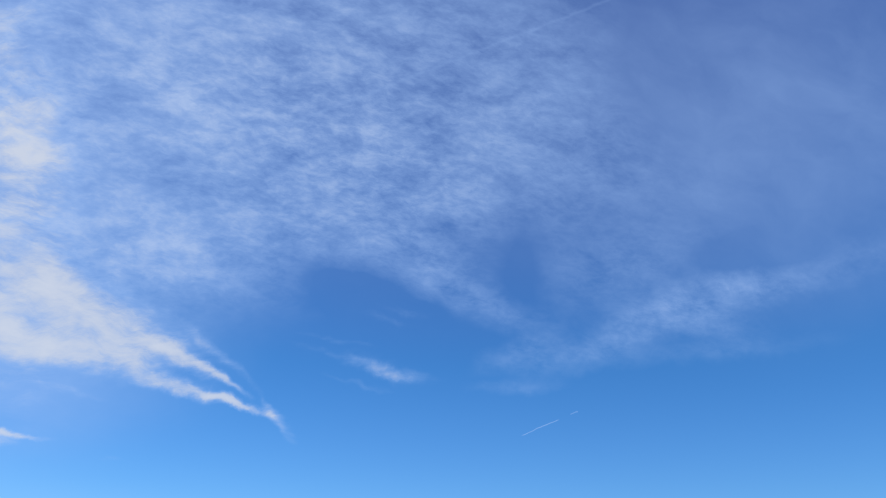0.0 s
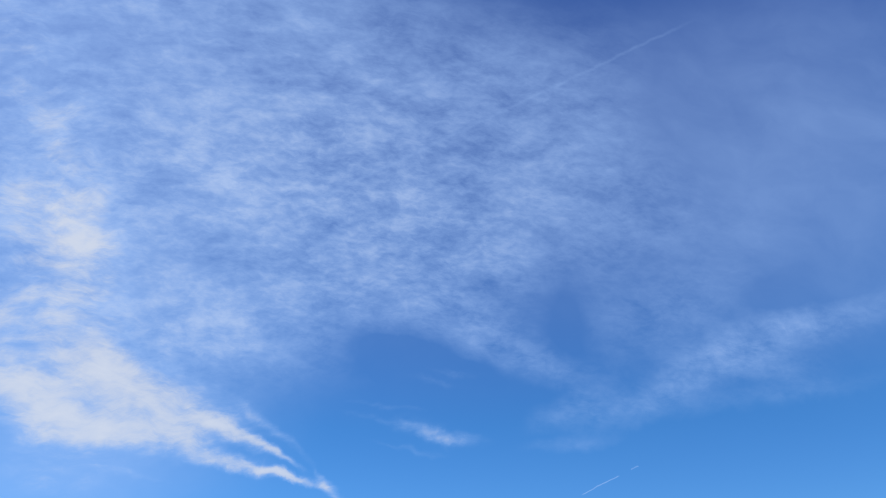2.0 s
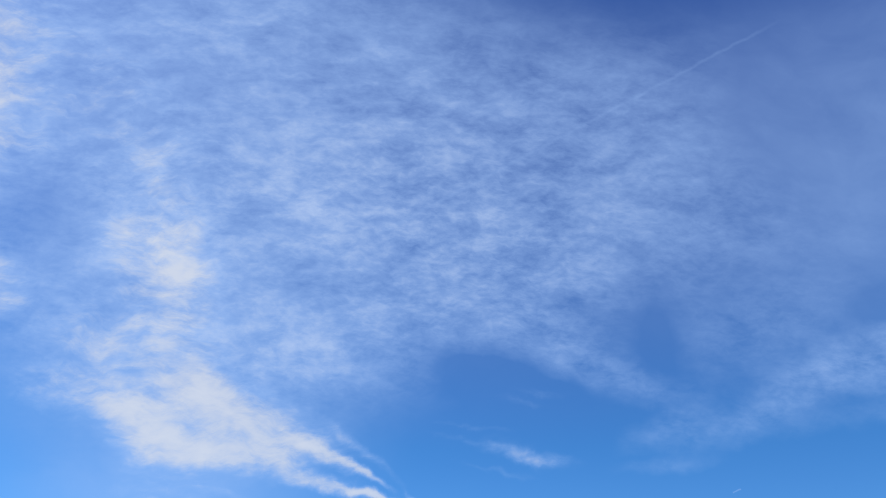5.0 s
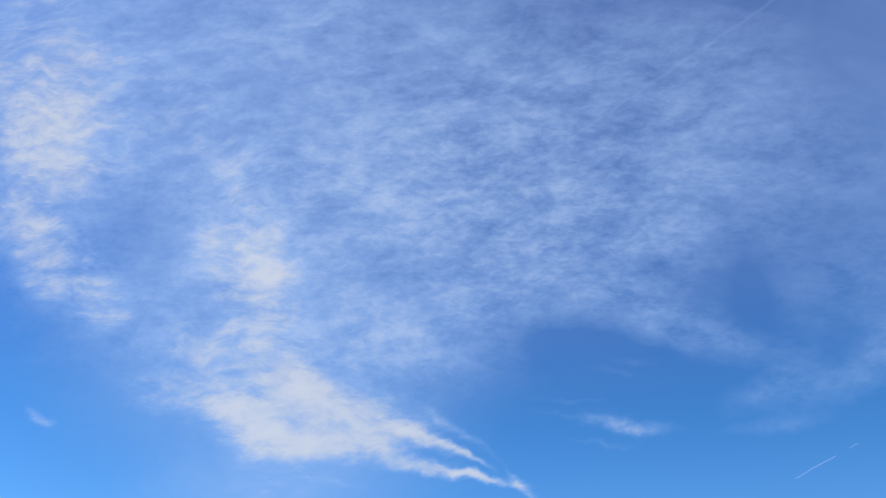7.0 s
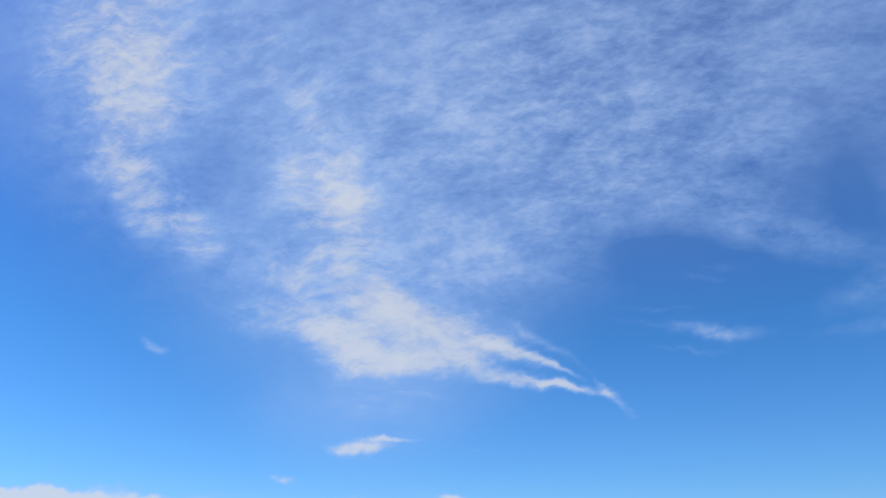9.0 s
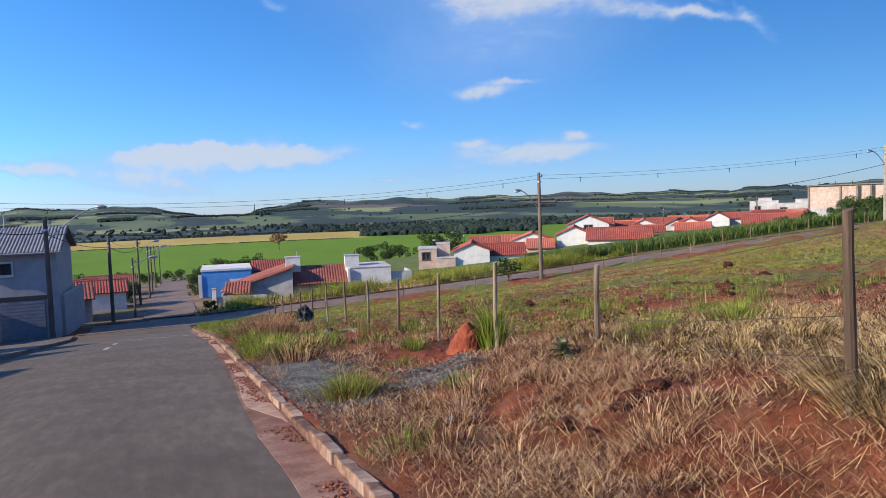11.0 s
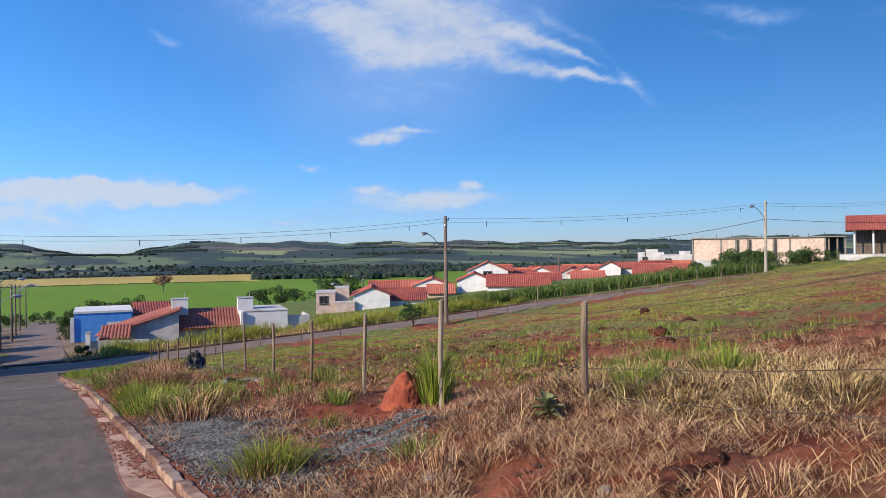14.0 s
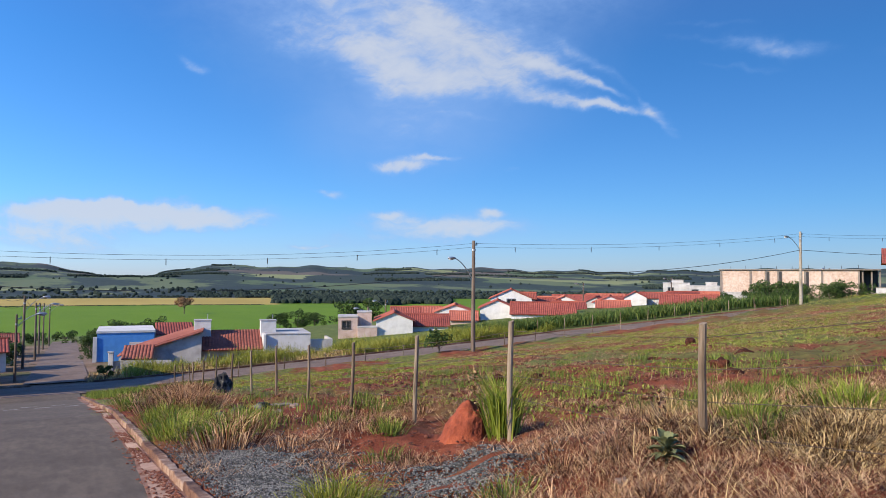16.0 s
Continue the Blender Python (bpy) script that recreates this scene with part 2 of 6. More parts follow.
def trail(u0, v0, u1, v1, width, strength):
    global cover
    m = wn.new("ShaderNodeMapping")
    m.vector_type = "TEXTURE"
    wl.new(bent(chart, 40.0, 0.006, 2.0), m.inputs["Vector"])
    m.inputs["Location"].default_value = ((u0 + u1) / 2, (v0 + v1) / 2, 0)
    m.inputs["Rotation"].default_value = (0, 0, math.atan2(v1 - v0, u1 - u0))
    half = math.hypot(u1 - u0, v1 - v0) / 2
    m.inputs["Scale"].default_value = (half, width, 1)
    sep = wnode("ShaderNodeSeparateXYZ", (m.outputs[0],)).outputs
    along = wsmooth(wmath("ABSOLUTE", sep[0]), 0.8, 1.0, 1.0, 0.0)
    across = wsmooth(wmath("ABSOLUTE", sep[1]), 0.0, 1.0, strength, 0.0)
    one = wmath("MULTIPLY", wmath("MULTIPLY", along, across), wmath("MULTIPLY_ADD", strand, 1.2, 0.3))
    cover = wmath("ADD", cover, wmath("MULTIPLY", one, wmath("SUBTRACT", 1.0, cover)))


trail(-0.092, 0.198, 0.580, 0.617, 0.0045, 0.10)
trail(0.385, -0.160, 0.446, -0.130, 0.0016, 0.40)
trail(0.462, -0.122, 0.474, -0.116, 0.0016, 0.30)
# clear air over the plain: deeper blue than the bare sky model gives, most so near the ground
lift = wn.new("ShaderNodeValToRGB")
wl.new(wnode("ShaderNodeSeparateXYZ", (way,)).outputs[2], lift.inputs[0])
stops = lift.color_ramp.elements
stops[0].position, stops[0].color = 0.0, (0.72, 0.89, 1.42, 1)
stops[1].position, stops[1].color = 0.30, (0.42, 0.98, 1.53, 1)
stops.new(0.10).color = (0.54, 0.96, 1.46, 1)
stops.new(0.7).color = (0.58, 0.90, 1.66, 1)
tinted = wnode("ShaderNodeMix", data_type="RGBA", blend_type="MULTIPLY")
tinted.inputs[0].default_value = 1.0
wl.new(sky.outputs[0], tinted.inputs[6])
wl.new(lift.outputs[0], tinted.inputs[7])
side = wnode("ShaderNodeVectorMath", (way, Vector((to_sun.x, to_sun.y, 0)).normalized()), operation="DOT_PRODUCT").outputs["Value"]
glow = wn.new("ShaderNodeMapRange")
wl.new(side, glow.inputs[0])
for k, q in zip((1, 2, 3, 4), (-1.0, 0.3, 0.52, 1.58)):
    glow.inputs[k].default_value = q
tint = wnode("ShaderNodeVectorMath", (tinted.outputs[2], glow.outputs[0]), operation="MULTIPLY").outputs[0]
bright = wmath("MAXIMUM", wsmooth(dens_streak, 0.15, 0.85), wsmooth(dens_sheet, 0.4, 1.2, 0.0, 0.35))
cloud_colour = wnode("ShaderNodeMix", data_type="RGBA")
wl.new(bright, cloud_colour.inputs[0])
cloud_colour.inputs[6].default_value = (2.9, 4.5, 7.8, 1)
cloud_colour.inputs[7].default_value = (5.25, 5.75, 6.75, 1)
mixed = wnode("ShaderNodeMix", data_type="RGBA")
wl.new(cover, mixed.inputs[0])
wl.new(tint, mixed.inputs[6])
wl.new(cloud_colour.outputs[2], mixed.inputs[7])
back = wn.new("ShaderNodeBackground")
wl.new(mixed.outputs[2], back.inputs[0])
back.inputs[1].default_value = 0.080
wl.new(back.outputs[0], wn.new("ShaderNodeOutputWorld").inputs[0])

# ---------------------------------------------------------------- materials


def material(name, stops, scale=8.0, rough=0.8, bump=0.2, metal=0.0, detail=8.0, stretch=(1, 1, 1), island=0.0, objects=0.0, blotch=0.25, bump_scale=None, spec=0.5, through_light=0.0):
    """A surface whose colour runs over stops (grain), with larger blotches and a fine relief."""
    m = bpy.data.materials.new(name)
    m.use_nodes = True
    nt = m.node_tree
    b = nt.nodes["Principled BSDF"]
    b.inputs["Roughness"].default_value, b.inputs["Metallic"].default_value = rough, metal
    b.inputs["Specular IOR Level"].default_value = spec
    tc = nt.nodes.new("ShaderNodeTexCoord")
    mp = nt.nodes.new("ShaderNodeMapping")
    mp.inputs["Scale"].default_value = stretch
    nt.links.new(tc.outputs["Object"], mp.inputs["Vector"])
    n = nt.nodes.new("ShaderNodeTexNoise")
    n.inputs["Scale"].default_value, n.inputs["Detail"].default_value, n.inputs["Roughness"].default_value = scale, detail, 0.65
    nt.links.new(mp.outputs[0], n.inputs["Vector"])
    fac = n.outputs["Fac"]
    big = nt.nodes.new("ShaderNodeTexNoise")
    big.inputs["Scale"].default_value, big.inputs["Detail"].default_value = scale / 9.0, 3.0
    nt.links.new(tc.outputs["Object"], big.inputs["Vector"])

    def add(a, s, k, centre):
        x = nt.nodes.new("ShaderNodeMath")
        x.operation = "MULTIPLY_ADD"
        nt.links.new(s, x.inputs[0])
        x.inputs[1].default_value = k
        x.inputs[2].default_value = -k * centre
        y = nt.nodes.new("ShaderNodeMath")
        y.operation = "ADD"
        nt.links.new(a, y.inputs[0])
        nt.links.new(x.outputs[0], y.inputs[1])
        return y.outputs[0]

    fac = add(fac, big.outputs["Fac"], blotch * 2.5, 0.5)
    if island:
        g = nt.nodes.new("ShaderNodeNewGeometry")
        fac = add(fac, g.outputs["Random Per Island"], island, 0.5)
    if objects:
        o = nt.nodes.new("ShaderNodeObjectInfo")
        fac = add(fac, o.outputs["Random"], objects, 0.5)
    ramp = nt.nodes.new("ShaderNodeValToRGB")
    e = ramp.color_ramp.elements
    lo, hi = 0.28, 0.72
    for i, c in enumerate(stops):
        p = lo + (hi - lo) * i / max(1, len(stops) - 1)
        if i < 2:
            e[i].position, e[i].color = p, (*c, 1)
        else:
            e.new(p).color = (*c, 1)
    nt.links.new(fac, ramp.inputs[0])
    nt.links.new(ramp.outputs[0], b.inputs["Base Color"])
    if bump:
        bn = nt.nodes.new("ShaderNodeTexNoise")
        bn.inputs["Scale"].default_value, bn.inputs["Detail"].default_value = bump_scale or scale * 2.5, 6.0
        nt.links.new(mp.outputs[0], bn.inputs["Vector"])
        bp = nt.nodes.new("ShaderNodeBump")
        bp.inputs["Strength"].default_value, bp.inputs["Distance"].default_value = bump, 0.02
        nt.links.new(bn.outputs["Fac"], bp.inputs["Height"])
        nt.links.new(bp.outputs[0], b.inputs["Normal"])
    if through_light:
        out = nt.nodes["Material Output"]
        tr = nt.nodes.new("ShaderNodeBsdfTranslucent")
        nt.links.new(ramp.outputs[0], tr.inputs[0])
        mx = nt.nodes.new("ShaderNodeMixShader")
        mx.inputs[0].default_value = through_light
        nt.links.new(b.outputs[0], mx.inputs[1])
        nt.links.new(tr.outputs[0], mx.inputs[2])
        nt.links.new(mx.outputs[0], out.inputs[0])
    return m


ASPHALT = material("asphalt", [(0.068, 0.049, 0.033), (0.092, 0.068, 0.047), (0.130, 0.098, 0.069)], 7, 0.9, 0.14, blotch=0.28, bump_scale=150, stretch=(1, 0.25, 1))
CONCRETE = material("concrete", [(0.128, 0.104, 0.084), (0.192, 0.160, 0.136), (0.272, 0.236, 0.200)], 6, 0.9, 0.4, bump_scale=60)
KERB = material("kerb_concrete", [(0.09, 0.038, 0.021), (0.19, 0.10, 0.060), (0.36, 0.25, 0.18)], 6, 0.9, 0.7, objects=0.3, bump_scale=35, blotch=0.4)
GUTTER = material("gutter_soil", [(0.111, 0.041, 0.023), (0.196, 0.089, 0.056), (0.306, 0.187, 0.132)], 2.2, 0.95, 0.35, bump_scale=24, blotch=0.5)
SAND = material("washed_sand", [(0.250, 0.135, 0.085), (0.400, 0.250, 0.175), (0.500, 0.345, 0.250)], 4, 0.95, 0.4, bump_scale=60, blotch=0.35)
ROADPAINT = material("worn_paint", [(0.160, 0.152, 0.136), (0.336, 0.320, 0.296), (0.496, 0.480, 0.440)], 9, 0.8, 0.2)
WOOD = material("weathered_wood", [(0.064, 0.040, 0.024), (0.144, 0.100, 0.064), (0.256, 0.200, 0.140)], 14, 0.9, 0.6, stretch=(1, 1, 0.12), objects=0.4)
POLEWOOD = material("pole_wood", [(0.056, 0.038, 0.029), (0.096, 0.068, 0.051), (0.160, 0.120, 0.092)], 6, 0.85, 0.5, stretch=(1, 1, 0.1), objects=0.3)
POLEGREY = material("pole_concrete", [(0.208, 0.176, 0.136), (0.304, 0.264, 0.208), (0.368, 0.328, 0.272)], 5, 0.9, 0.3, objects=0.3)
STEEL = material("galvanised_steel", [(0.280, 0.288, 0.296), (0.384, 0.392, 0.400), (0.480, 0.480, 0.480)], 20, 0.45, 0.1, metal=0.8)
CABLE = material("black_cable", [(0.012, 0.012, 0.013), (0.024, 0.024, 0.024)], 10, 0.6, 0)
WIRE = material("rusty_wire", [(0.072, 0.048, 0.036), (0.160, 0.120, 0.088)], 30, 0.6, 0, metal=0.5)
MOUND = material("mound_clay", [(0.12, 0.025, 0.011), (0.235, 0.050, 0.020), (0.33, 0.085, 0.036)], 7, 0.95, 0.9, bump_scale=30)
CLOD = material("soil_clod", [(0.080, 0.024, 0.014), (0.152, 0.048, 0.026), (0.224, 0.084, 0.048)], 9, 0.95, 0.7, objects=0.3, island=0.4)
GRAVEL = material("blue_gravel", [(0.030, 0.031, 0.030), (0.085, 0.086, 0.080), (0.210, 0.200, 0.180)], 30, 0.9, 0.3, island=0.5)
DRY = material("dry_grass", [(0.053, 0.017, 0.009), (0.262, 0.116, 0.058), (0.621, 0.398, 0.228)], 4, 0.85, 0, island=0.85, through_light=0.12, spec=0.2)
STRAW = material("pale_straw", [(0.070, 0.032, 0.012), (0.36, 0.235, 0.095), (0.73, 0.54, 0.26)], 4, 0.8, 0, island=0.8, through_light=0.18, spec=0.25)
BROWNGRASS = material("brown_grass", [(0.058, 0.023, 0.012), (0.242, 0.116, 0.060), (0.504, 0.310, 0.175)], 4, 0.9, 0, island=0.8, through_light=0.1, spec=0.2)
GREEN = material("green_grass", [(0.068, 0.107, 0.017), (0.145, 0.199, 0.029), (0.262, 0.310, 0.058)], 3, 0.75, 0, island=0.7, through_light=0.35, spec=0.25)
LEAF = material("leaf", [(0.024, 0.048, 0.012), (0.048, 0.088, 0.020), (0.088, 0.136, 0.032)], 2, 0.7, 0, island=0.6, through_light=0.25, spec=0.25)
LUSH = material("lush_grass", [(0.129, 0.175, 0.018), (0.258, 0.313, 0.041), (0.405, 0.423, 0.092)], 1.5, 0.75, 0, island=0.6, through_light=0.35, spec=0.25)
VERGE = material("verge_grass", [(0.136, 0.153, 0.019), (0.264, 0.281, 0.038), (0.391, 0.383, 0.085)], 0.5, 0.75, 0, island=0.6, blotch=0.4, through_light=0.35, spec=0.25)
DUSTY = material("dusty_asphalt", [(0.105, 0.074, 0.055), (0.152, 0.105, 0.079), (0.210, 0.147, 0.110)], 5, 0.9, 0.4, blotch=0.35, bump_scale=90)
CORN = material("corn_leaf", [(0.036, 0.072, 0.014), (0.072, 0.128, 0.024), (0.160, 0.200, 0.048)], 2, 0.7, 0, island=0.7, through_light=0.3, spec=0.25)
# far crowns: green pulled towards blue, as painted distance haze
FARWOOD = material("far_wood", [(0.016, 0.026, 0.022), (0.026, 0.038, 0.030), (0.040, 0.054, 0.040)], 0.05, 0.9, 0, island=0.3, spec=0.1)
AGAVE = material("broad_leaf", [(0.10, 0.115, 0.05), (0.19, 0.20, 0.095), (0.29, 0.29, 0.16)], 6, 0.7, 0.1, island=0.4, spec=0.25)
WHITEWASH = material("whitewash", [(0.528, 0.520, 0.504), (0.640, 0.632, 0.624), (0.688, 0.680, 0.672)], 1.0, 0.9, 0.25, bump_scale=25)
PAVE = material("old_pavement", [(0.068, 0.052, 0.042), (0.112, 0.086, 0.070), (0.176, 0.140, 0.116)], 3, 0.9, 0.4, bump_scale=60, blotch=0.4)
WHITE = material("white_plaster", [(0.464, 0.456, 0.440), (0.576, 0.568, 0.552), (0.640, 0.632, 0.616)], 1.2, 0.9, 0.2, bump_scale=30)
STAINED = material("stained_plaster", [(0.288, 0.272, 0.264), (0.440, 0.424, 0.408), (0.528, 0.512, 0.488)], 0.9, 0.9, 0.3, bump_scale=25, blotch=0.4)
GREYWALL = material("grey_wall", [(0.256, 0.256, 0.276), (0.304, 0.304, 0.324), (0.352, 0.352, 0.372)], 1.5, 0.9, 0.2, bump_scale=30)
PINK = material("pink_plaster", [(0.336, 0.240, 0.200), (0.448, 0.336, 0.288), (0.512, 0.416, 0.368)], 1.2, 0.9, 0.3, bump_scale=25)
BLUE = material("blue_paint", [(0.056, 0.216, 0.544), (0.072, 0.264, 0.624), (0.096, 0.304, 0.656)], 1.5, 0.75, 0.1)
BRICK = material("raw_block", [(0.40, 0.28, 0.215), (0.52, 0.40, 0.325), (0.61, 0.51, 0.435)], 3, 0.95, 0.3, objects=0.35, bump_scale=40)
TILE = material("red_roof_tile", [(0.160, 0.034, 0.024), (0.256, 0.054, 0.036), (0.336, 0.088, 0.056)], 2.5, 0.85, 0.3, island=0.25, objects=0.3, bump_scale=30)
OLDTILE = material("old_roof_tile", [(0.120, 0.034, 0.024), (0.200, 0.056, 0.038), (0.280, 0.092, 0.062)], 2.5, 0.9, 0.3, island=0.25, objects=0.3, bump_scale=30)
ORANGE = material("orange_roof_tile", [(0.256, 0.058, 0.034), (0.368, 0.092, 0.053), (0.448, 0.140, 0.084)], 2.5, 0.85, 0.3, island=0.25, objects=0.3, bump_scale=30)
ROOFGREY = material("fibre_sheet", [(0.104, 0.108, 0.120), (0.152, 0.156, 0.168), (0.208, 0.212, 0.224)], 3, 0.8, 0.2, island=0.2)
DARKGREY = material("grey_door", [(0.104, 0.120, 0.152), (0.136, 0.152, 0.192), (0.168, 0.184, 0.224)], 3, 0.6, 0.1)
DARK = material("dark_frame", [(0.016, 0.014, 0.014), (0.040, 0.036, 0.036)], 5, 0.7, 0)
BAG = material("dark_sack", [(0.008, 0.008, 0.009), (0.03, 0.031, 0.033), (0.16, 0.155, 0.15)], 6, 0.85, 0.7, spec=0.2, blotch=0.5)
STONE = material("pale_stone", [(0.160, 0.104, 0.080), (0.240, 0.184, 0.152), (0.368, 0.328, 0.288)], 8, 0.9, 0.4, objects=0.3)
GLASS = material("window_glass", [(0.016, 0.018, 0.021), (0.028, 0.030, 0.034)], 2, 0.08, 0)


def ground_material():
    """Red field soil with litter, and beyond it the crop, the ripe strip and the patched hills."""
    m = bpy.data.materials.new("land")
    m.use_nodes = True
    nt = m.node_tree
    N, K = nt.nodes.new, nt.links.new
    b = nt.nodes["Principled BSDF"]
    b.inputs["Roughness"].default_value, b.inputs["Specular IOR Level"].default_value = 0.95, 0.2
    tc = N("ShaderNodeTexCoord").outputs["Object"]
    sep = N("ShaderNodeSeparateXYZ")
    K(tc, sep.inputs[0])

    def math_(op, *a):
        n = N("ShaderNodeMath")
        n.operation = op
        for i, v in enumerate(a):
            if isinstance(v, (int, float)):
                n.inputs[i].default_value = v
            else:
                K(v, n.inputs[i])
        return n.outputs[0]

    def smooth(v, lo, hi, a=0.0, c=1.0):
        n = N("ShaderNodeMapRange")
        n.interpolation_type = "SMOOTHSTEP"
        K(v, n.inputs[0])
        for i, q in zip((1, 2, 3, 4), (lo, hi, a, c)):
            n.inputs[i].default_value = q
        return n.outputs[0]

    def noise_(scale, detail=6.0, rough=0.6, stretch=(1, 1, 1), kind="Fac"):
        mp = N("ShaderNodeMapping")
        mp.inputs["Scale"].default_value = stretch
        K(tc, mp.inputs["Vector"])
        n = N("ShaderNodeTexNoise")
        K(mp.outputs[0], n.inputs["Vector"])
        n.inputs["Scale"].default_value, n.inputs["Detail"].default_value, n.inputs["Roughness"].default_value = scale, detail, rough
        return n.outputs[kind]

    def ramp(v, *stops):
        r = N("ShaderNodeValToRGB")
        e = r.color_ramp.elements
        for i, (p, c) in enumerate(stops):
            if i < 2:
                e[i].position, e[i].color = p, (*c, 1)
            else:
                e.new(p).color = (*c, 1)
        K(v, r.inputs[0])
        return r.outputs[0]

    def mix(f, a, c):
        n = N("ShaderNodeMix")
        n.data_type = "RGBA"
        K(f, n.inputs[0])
        K(a, n.inputs[6])
        K(c, n.inputs[7])
        return n.outputs[2]

    d = N("ShaderNodeVectorMath")
    d.operation = "LENGTH"
    K(tc, d.inputs[0])
    dist = d.outputs["Value"]
    bear = math_("ARCTAN2", math_("MULTIPLY", sep.outputs[0], -1.0), sep.outputs[1])
    soil = ramp(noise_(1.6, 9, 0.7), (0.30, (0.092, 0.022, 0.011)), (0.48, (0.202, 0.052, 0.024)), (0.66, (0.313, 0.099, 0.052)))
    litter = ramp(noise_(14, 8, 0.7), (0.35, (0.095, 0.038, 0.023)), (0.65, (0.285, 0.157, 0.095)))
    turf = ramp(noise_(3, 8, 0.7), (0.35, (0.063, 0.090, 0.023)), (0.65, (0.198, 0.225, 0.054)))
    near = mix(smooth(noise_(0.9, 7, 0.7), 0.48, 0.62, 0.0, 0.5), soil, litter)
    near = mix(math_("MULTIPLY", smooth(noise_(0.22, 6, 0.65), 0.43, 0.58), smooth(dist, 9, 28, 0.1, 0.9)), near, turf)
    lush = ramp(noise_(0.5, 8, 0.7), (0.3, (0.056, 0.080, 0.018)), (0.7, (0.160, 0.192, 0.048)))
    land = mix(smooth(dist, 60, 75), near, lush)
    lots = ramp(noise_(0.25, 7, 0.7), (0.35, (0.096, 0.096, 0.036)), (0.5, (0.208, 0.136, 0.092)), (0.7, (0.272, 0.196, 0.140)))
    land = mix(math_("MULTIPLY", math_("MULTIPLY", smooth(dist, 54, 57), smooth(dist, 135, 160, 1.0, 0.0)), smooth(bear, radians(-4.5), radians(-3.0))), land, lots)
    wob = math_("MULTIPLY", math_("SUBTRACT", noise_(0.006, 3), 0.5), 40.0)
    far = math_("ADD", dist, wob)
    crop = ramp(noise_(0.02, 8, 0.7, (1, 0.25, 1)), (0.25, (0.088, 0.172, 0.006)), (0.75, (0.138, 0.235, 0.011)))
    land = mix(smooth(far, 205, 225), land, crop)
    ripe = ramp(noise_(0.012, 7, 0.7, (1, 0.3, 1)), (0.3, (0.336, 0.248, 0.060)), (0.7, (0.440, 0.336, 0.096)))
    left = smooth(math_("ADD", bear, math_("MULTIPLY", wob, 0.0004)), radians(-16.6), radians(-15.9))
    land = mix(math_("MULTIPLY", smooth(far, 812, 820), left), land, ripe)
    # hills: patches of pasture, wood, ploughed soil, with bluish distance haze put into the colours
    v = N("ShaderNodeTexVoronoi")
    mp = N("ShaderNodeMapping")
    mp.inputs["Scale"].default_value = (0.0028, 0.0016, 0.0)
    bend = N("ShaderNodeVectorMath")
    bend.operation = "MULTIPLY_ADD"
    K(noise_(0.002, 4, 0.6, kind="Color"), bend.inputs[0])
    bend.inputs[1].default_value = (260, 260, 0)
    K(tc, bend.inputs[2])
    K(bend.outputs[0], mp.inputs["Vector"])
    K(mp.outputs[0], v.inputs["Vector"])
    v.inputs["Scale"].default_value = 1.0
    sc = N("ShaderNodeSeparateColor")
    K(v.outputs["Color"], sc.inputs[0])
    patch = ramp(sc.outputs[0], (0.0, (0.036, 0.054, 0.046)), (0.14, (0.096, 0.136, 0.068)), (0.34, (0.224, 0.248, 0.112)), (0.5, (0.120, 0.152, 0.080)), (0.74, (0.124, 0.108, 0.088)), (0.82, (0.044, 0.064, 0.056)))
    nt.nodes[-1].name = "patches"
    patch_r = patch.node
    patch_r.color_ramp.interpolation = "CONSTANT"
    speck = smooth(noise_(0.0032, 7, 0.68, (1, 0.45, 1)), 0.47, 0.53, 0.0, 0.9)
    # wood colour carries the blue of haze
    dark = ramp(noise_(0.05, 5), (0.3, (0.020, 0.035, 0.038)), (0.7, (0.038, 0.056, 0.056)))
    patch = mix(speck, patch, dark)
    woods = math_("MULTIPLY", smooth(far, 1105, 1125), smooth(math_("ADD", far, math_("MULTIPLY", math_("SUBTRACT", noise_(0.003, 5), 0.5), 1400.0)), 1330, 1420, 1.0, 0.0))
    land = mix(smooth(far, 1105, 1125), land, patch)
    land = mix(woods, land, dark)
    K(land, b.inputs["Base Color"])
    bp = N("ShaderNodeBump")
    bp.inputs["Strength"].default_value, bp.inputs["Distance"].default_value = 0.9, 0.09
    K(noise_(7, 10, 0.75), bp.inputs["Height"])
    K(bp.outputs[0], b.inputs["Normal"])
    return m


LAND = ground_material()

# ---------------------------------------------------------------- mesh helpers


def smoothstep(a, b, x):
    t = np.clip((x - a) / (b - a), 0, 1)
    return t * t * (3 - 2 * t)


def link(name, me, mat, parent=None, label="", smooth=False):
    me.materials.append(mat)
    if smooth:
        for p in me.polygons:
            p.use_smooth = True
    ob = new(name, me)
    if parent:
        ob.parent = parent
    if label:
        ob["label"] = label
    return ob


def part(name, bm, mat, parent=None, label="", smooth=False):
    me = bpy.data.meshes.new(name)
    bmesh.ops.recalc_face_normals(bm, faces=bm.faces)
    bm.to_mesh(me)
    bm.free()
    return link(name, me, mat, parent, label, smooth)


def thing(name, m, label, category, group="", kind=""):
    e = new(name)
    e.matrix_world = m
    e.empty_display_size = 0.2
    return tagged(e, label, category, group, kind)


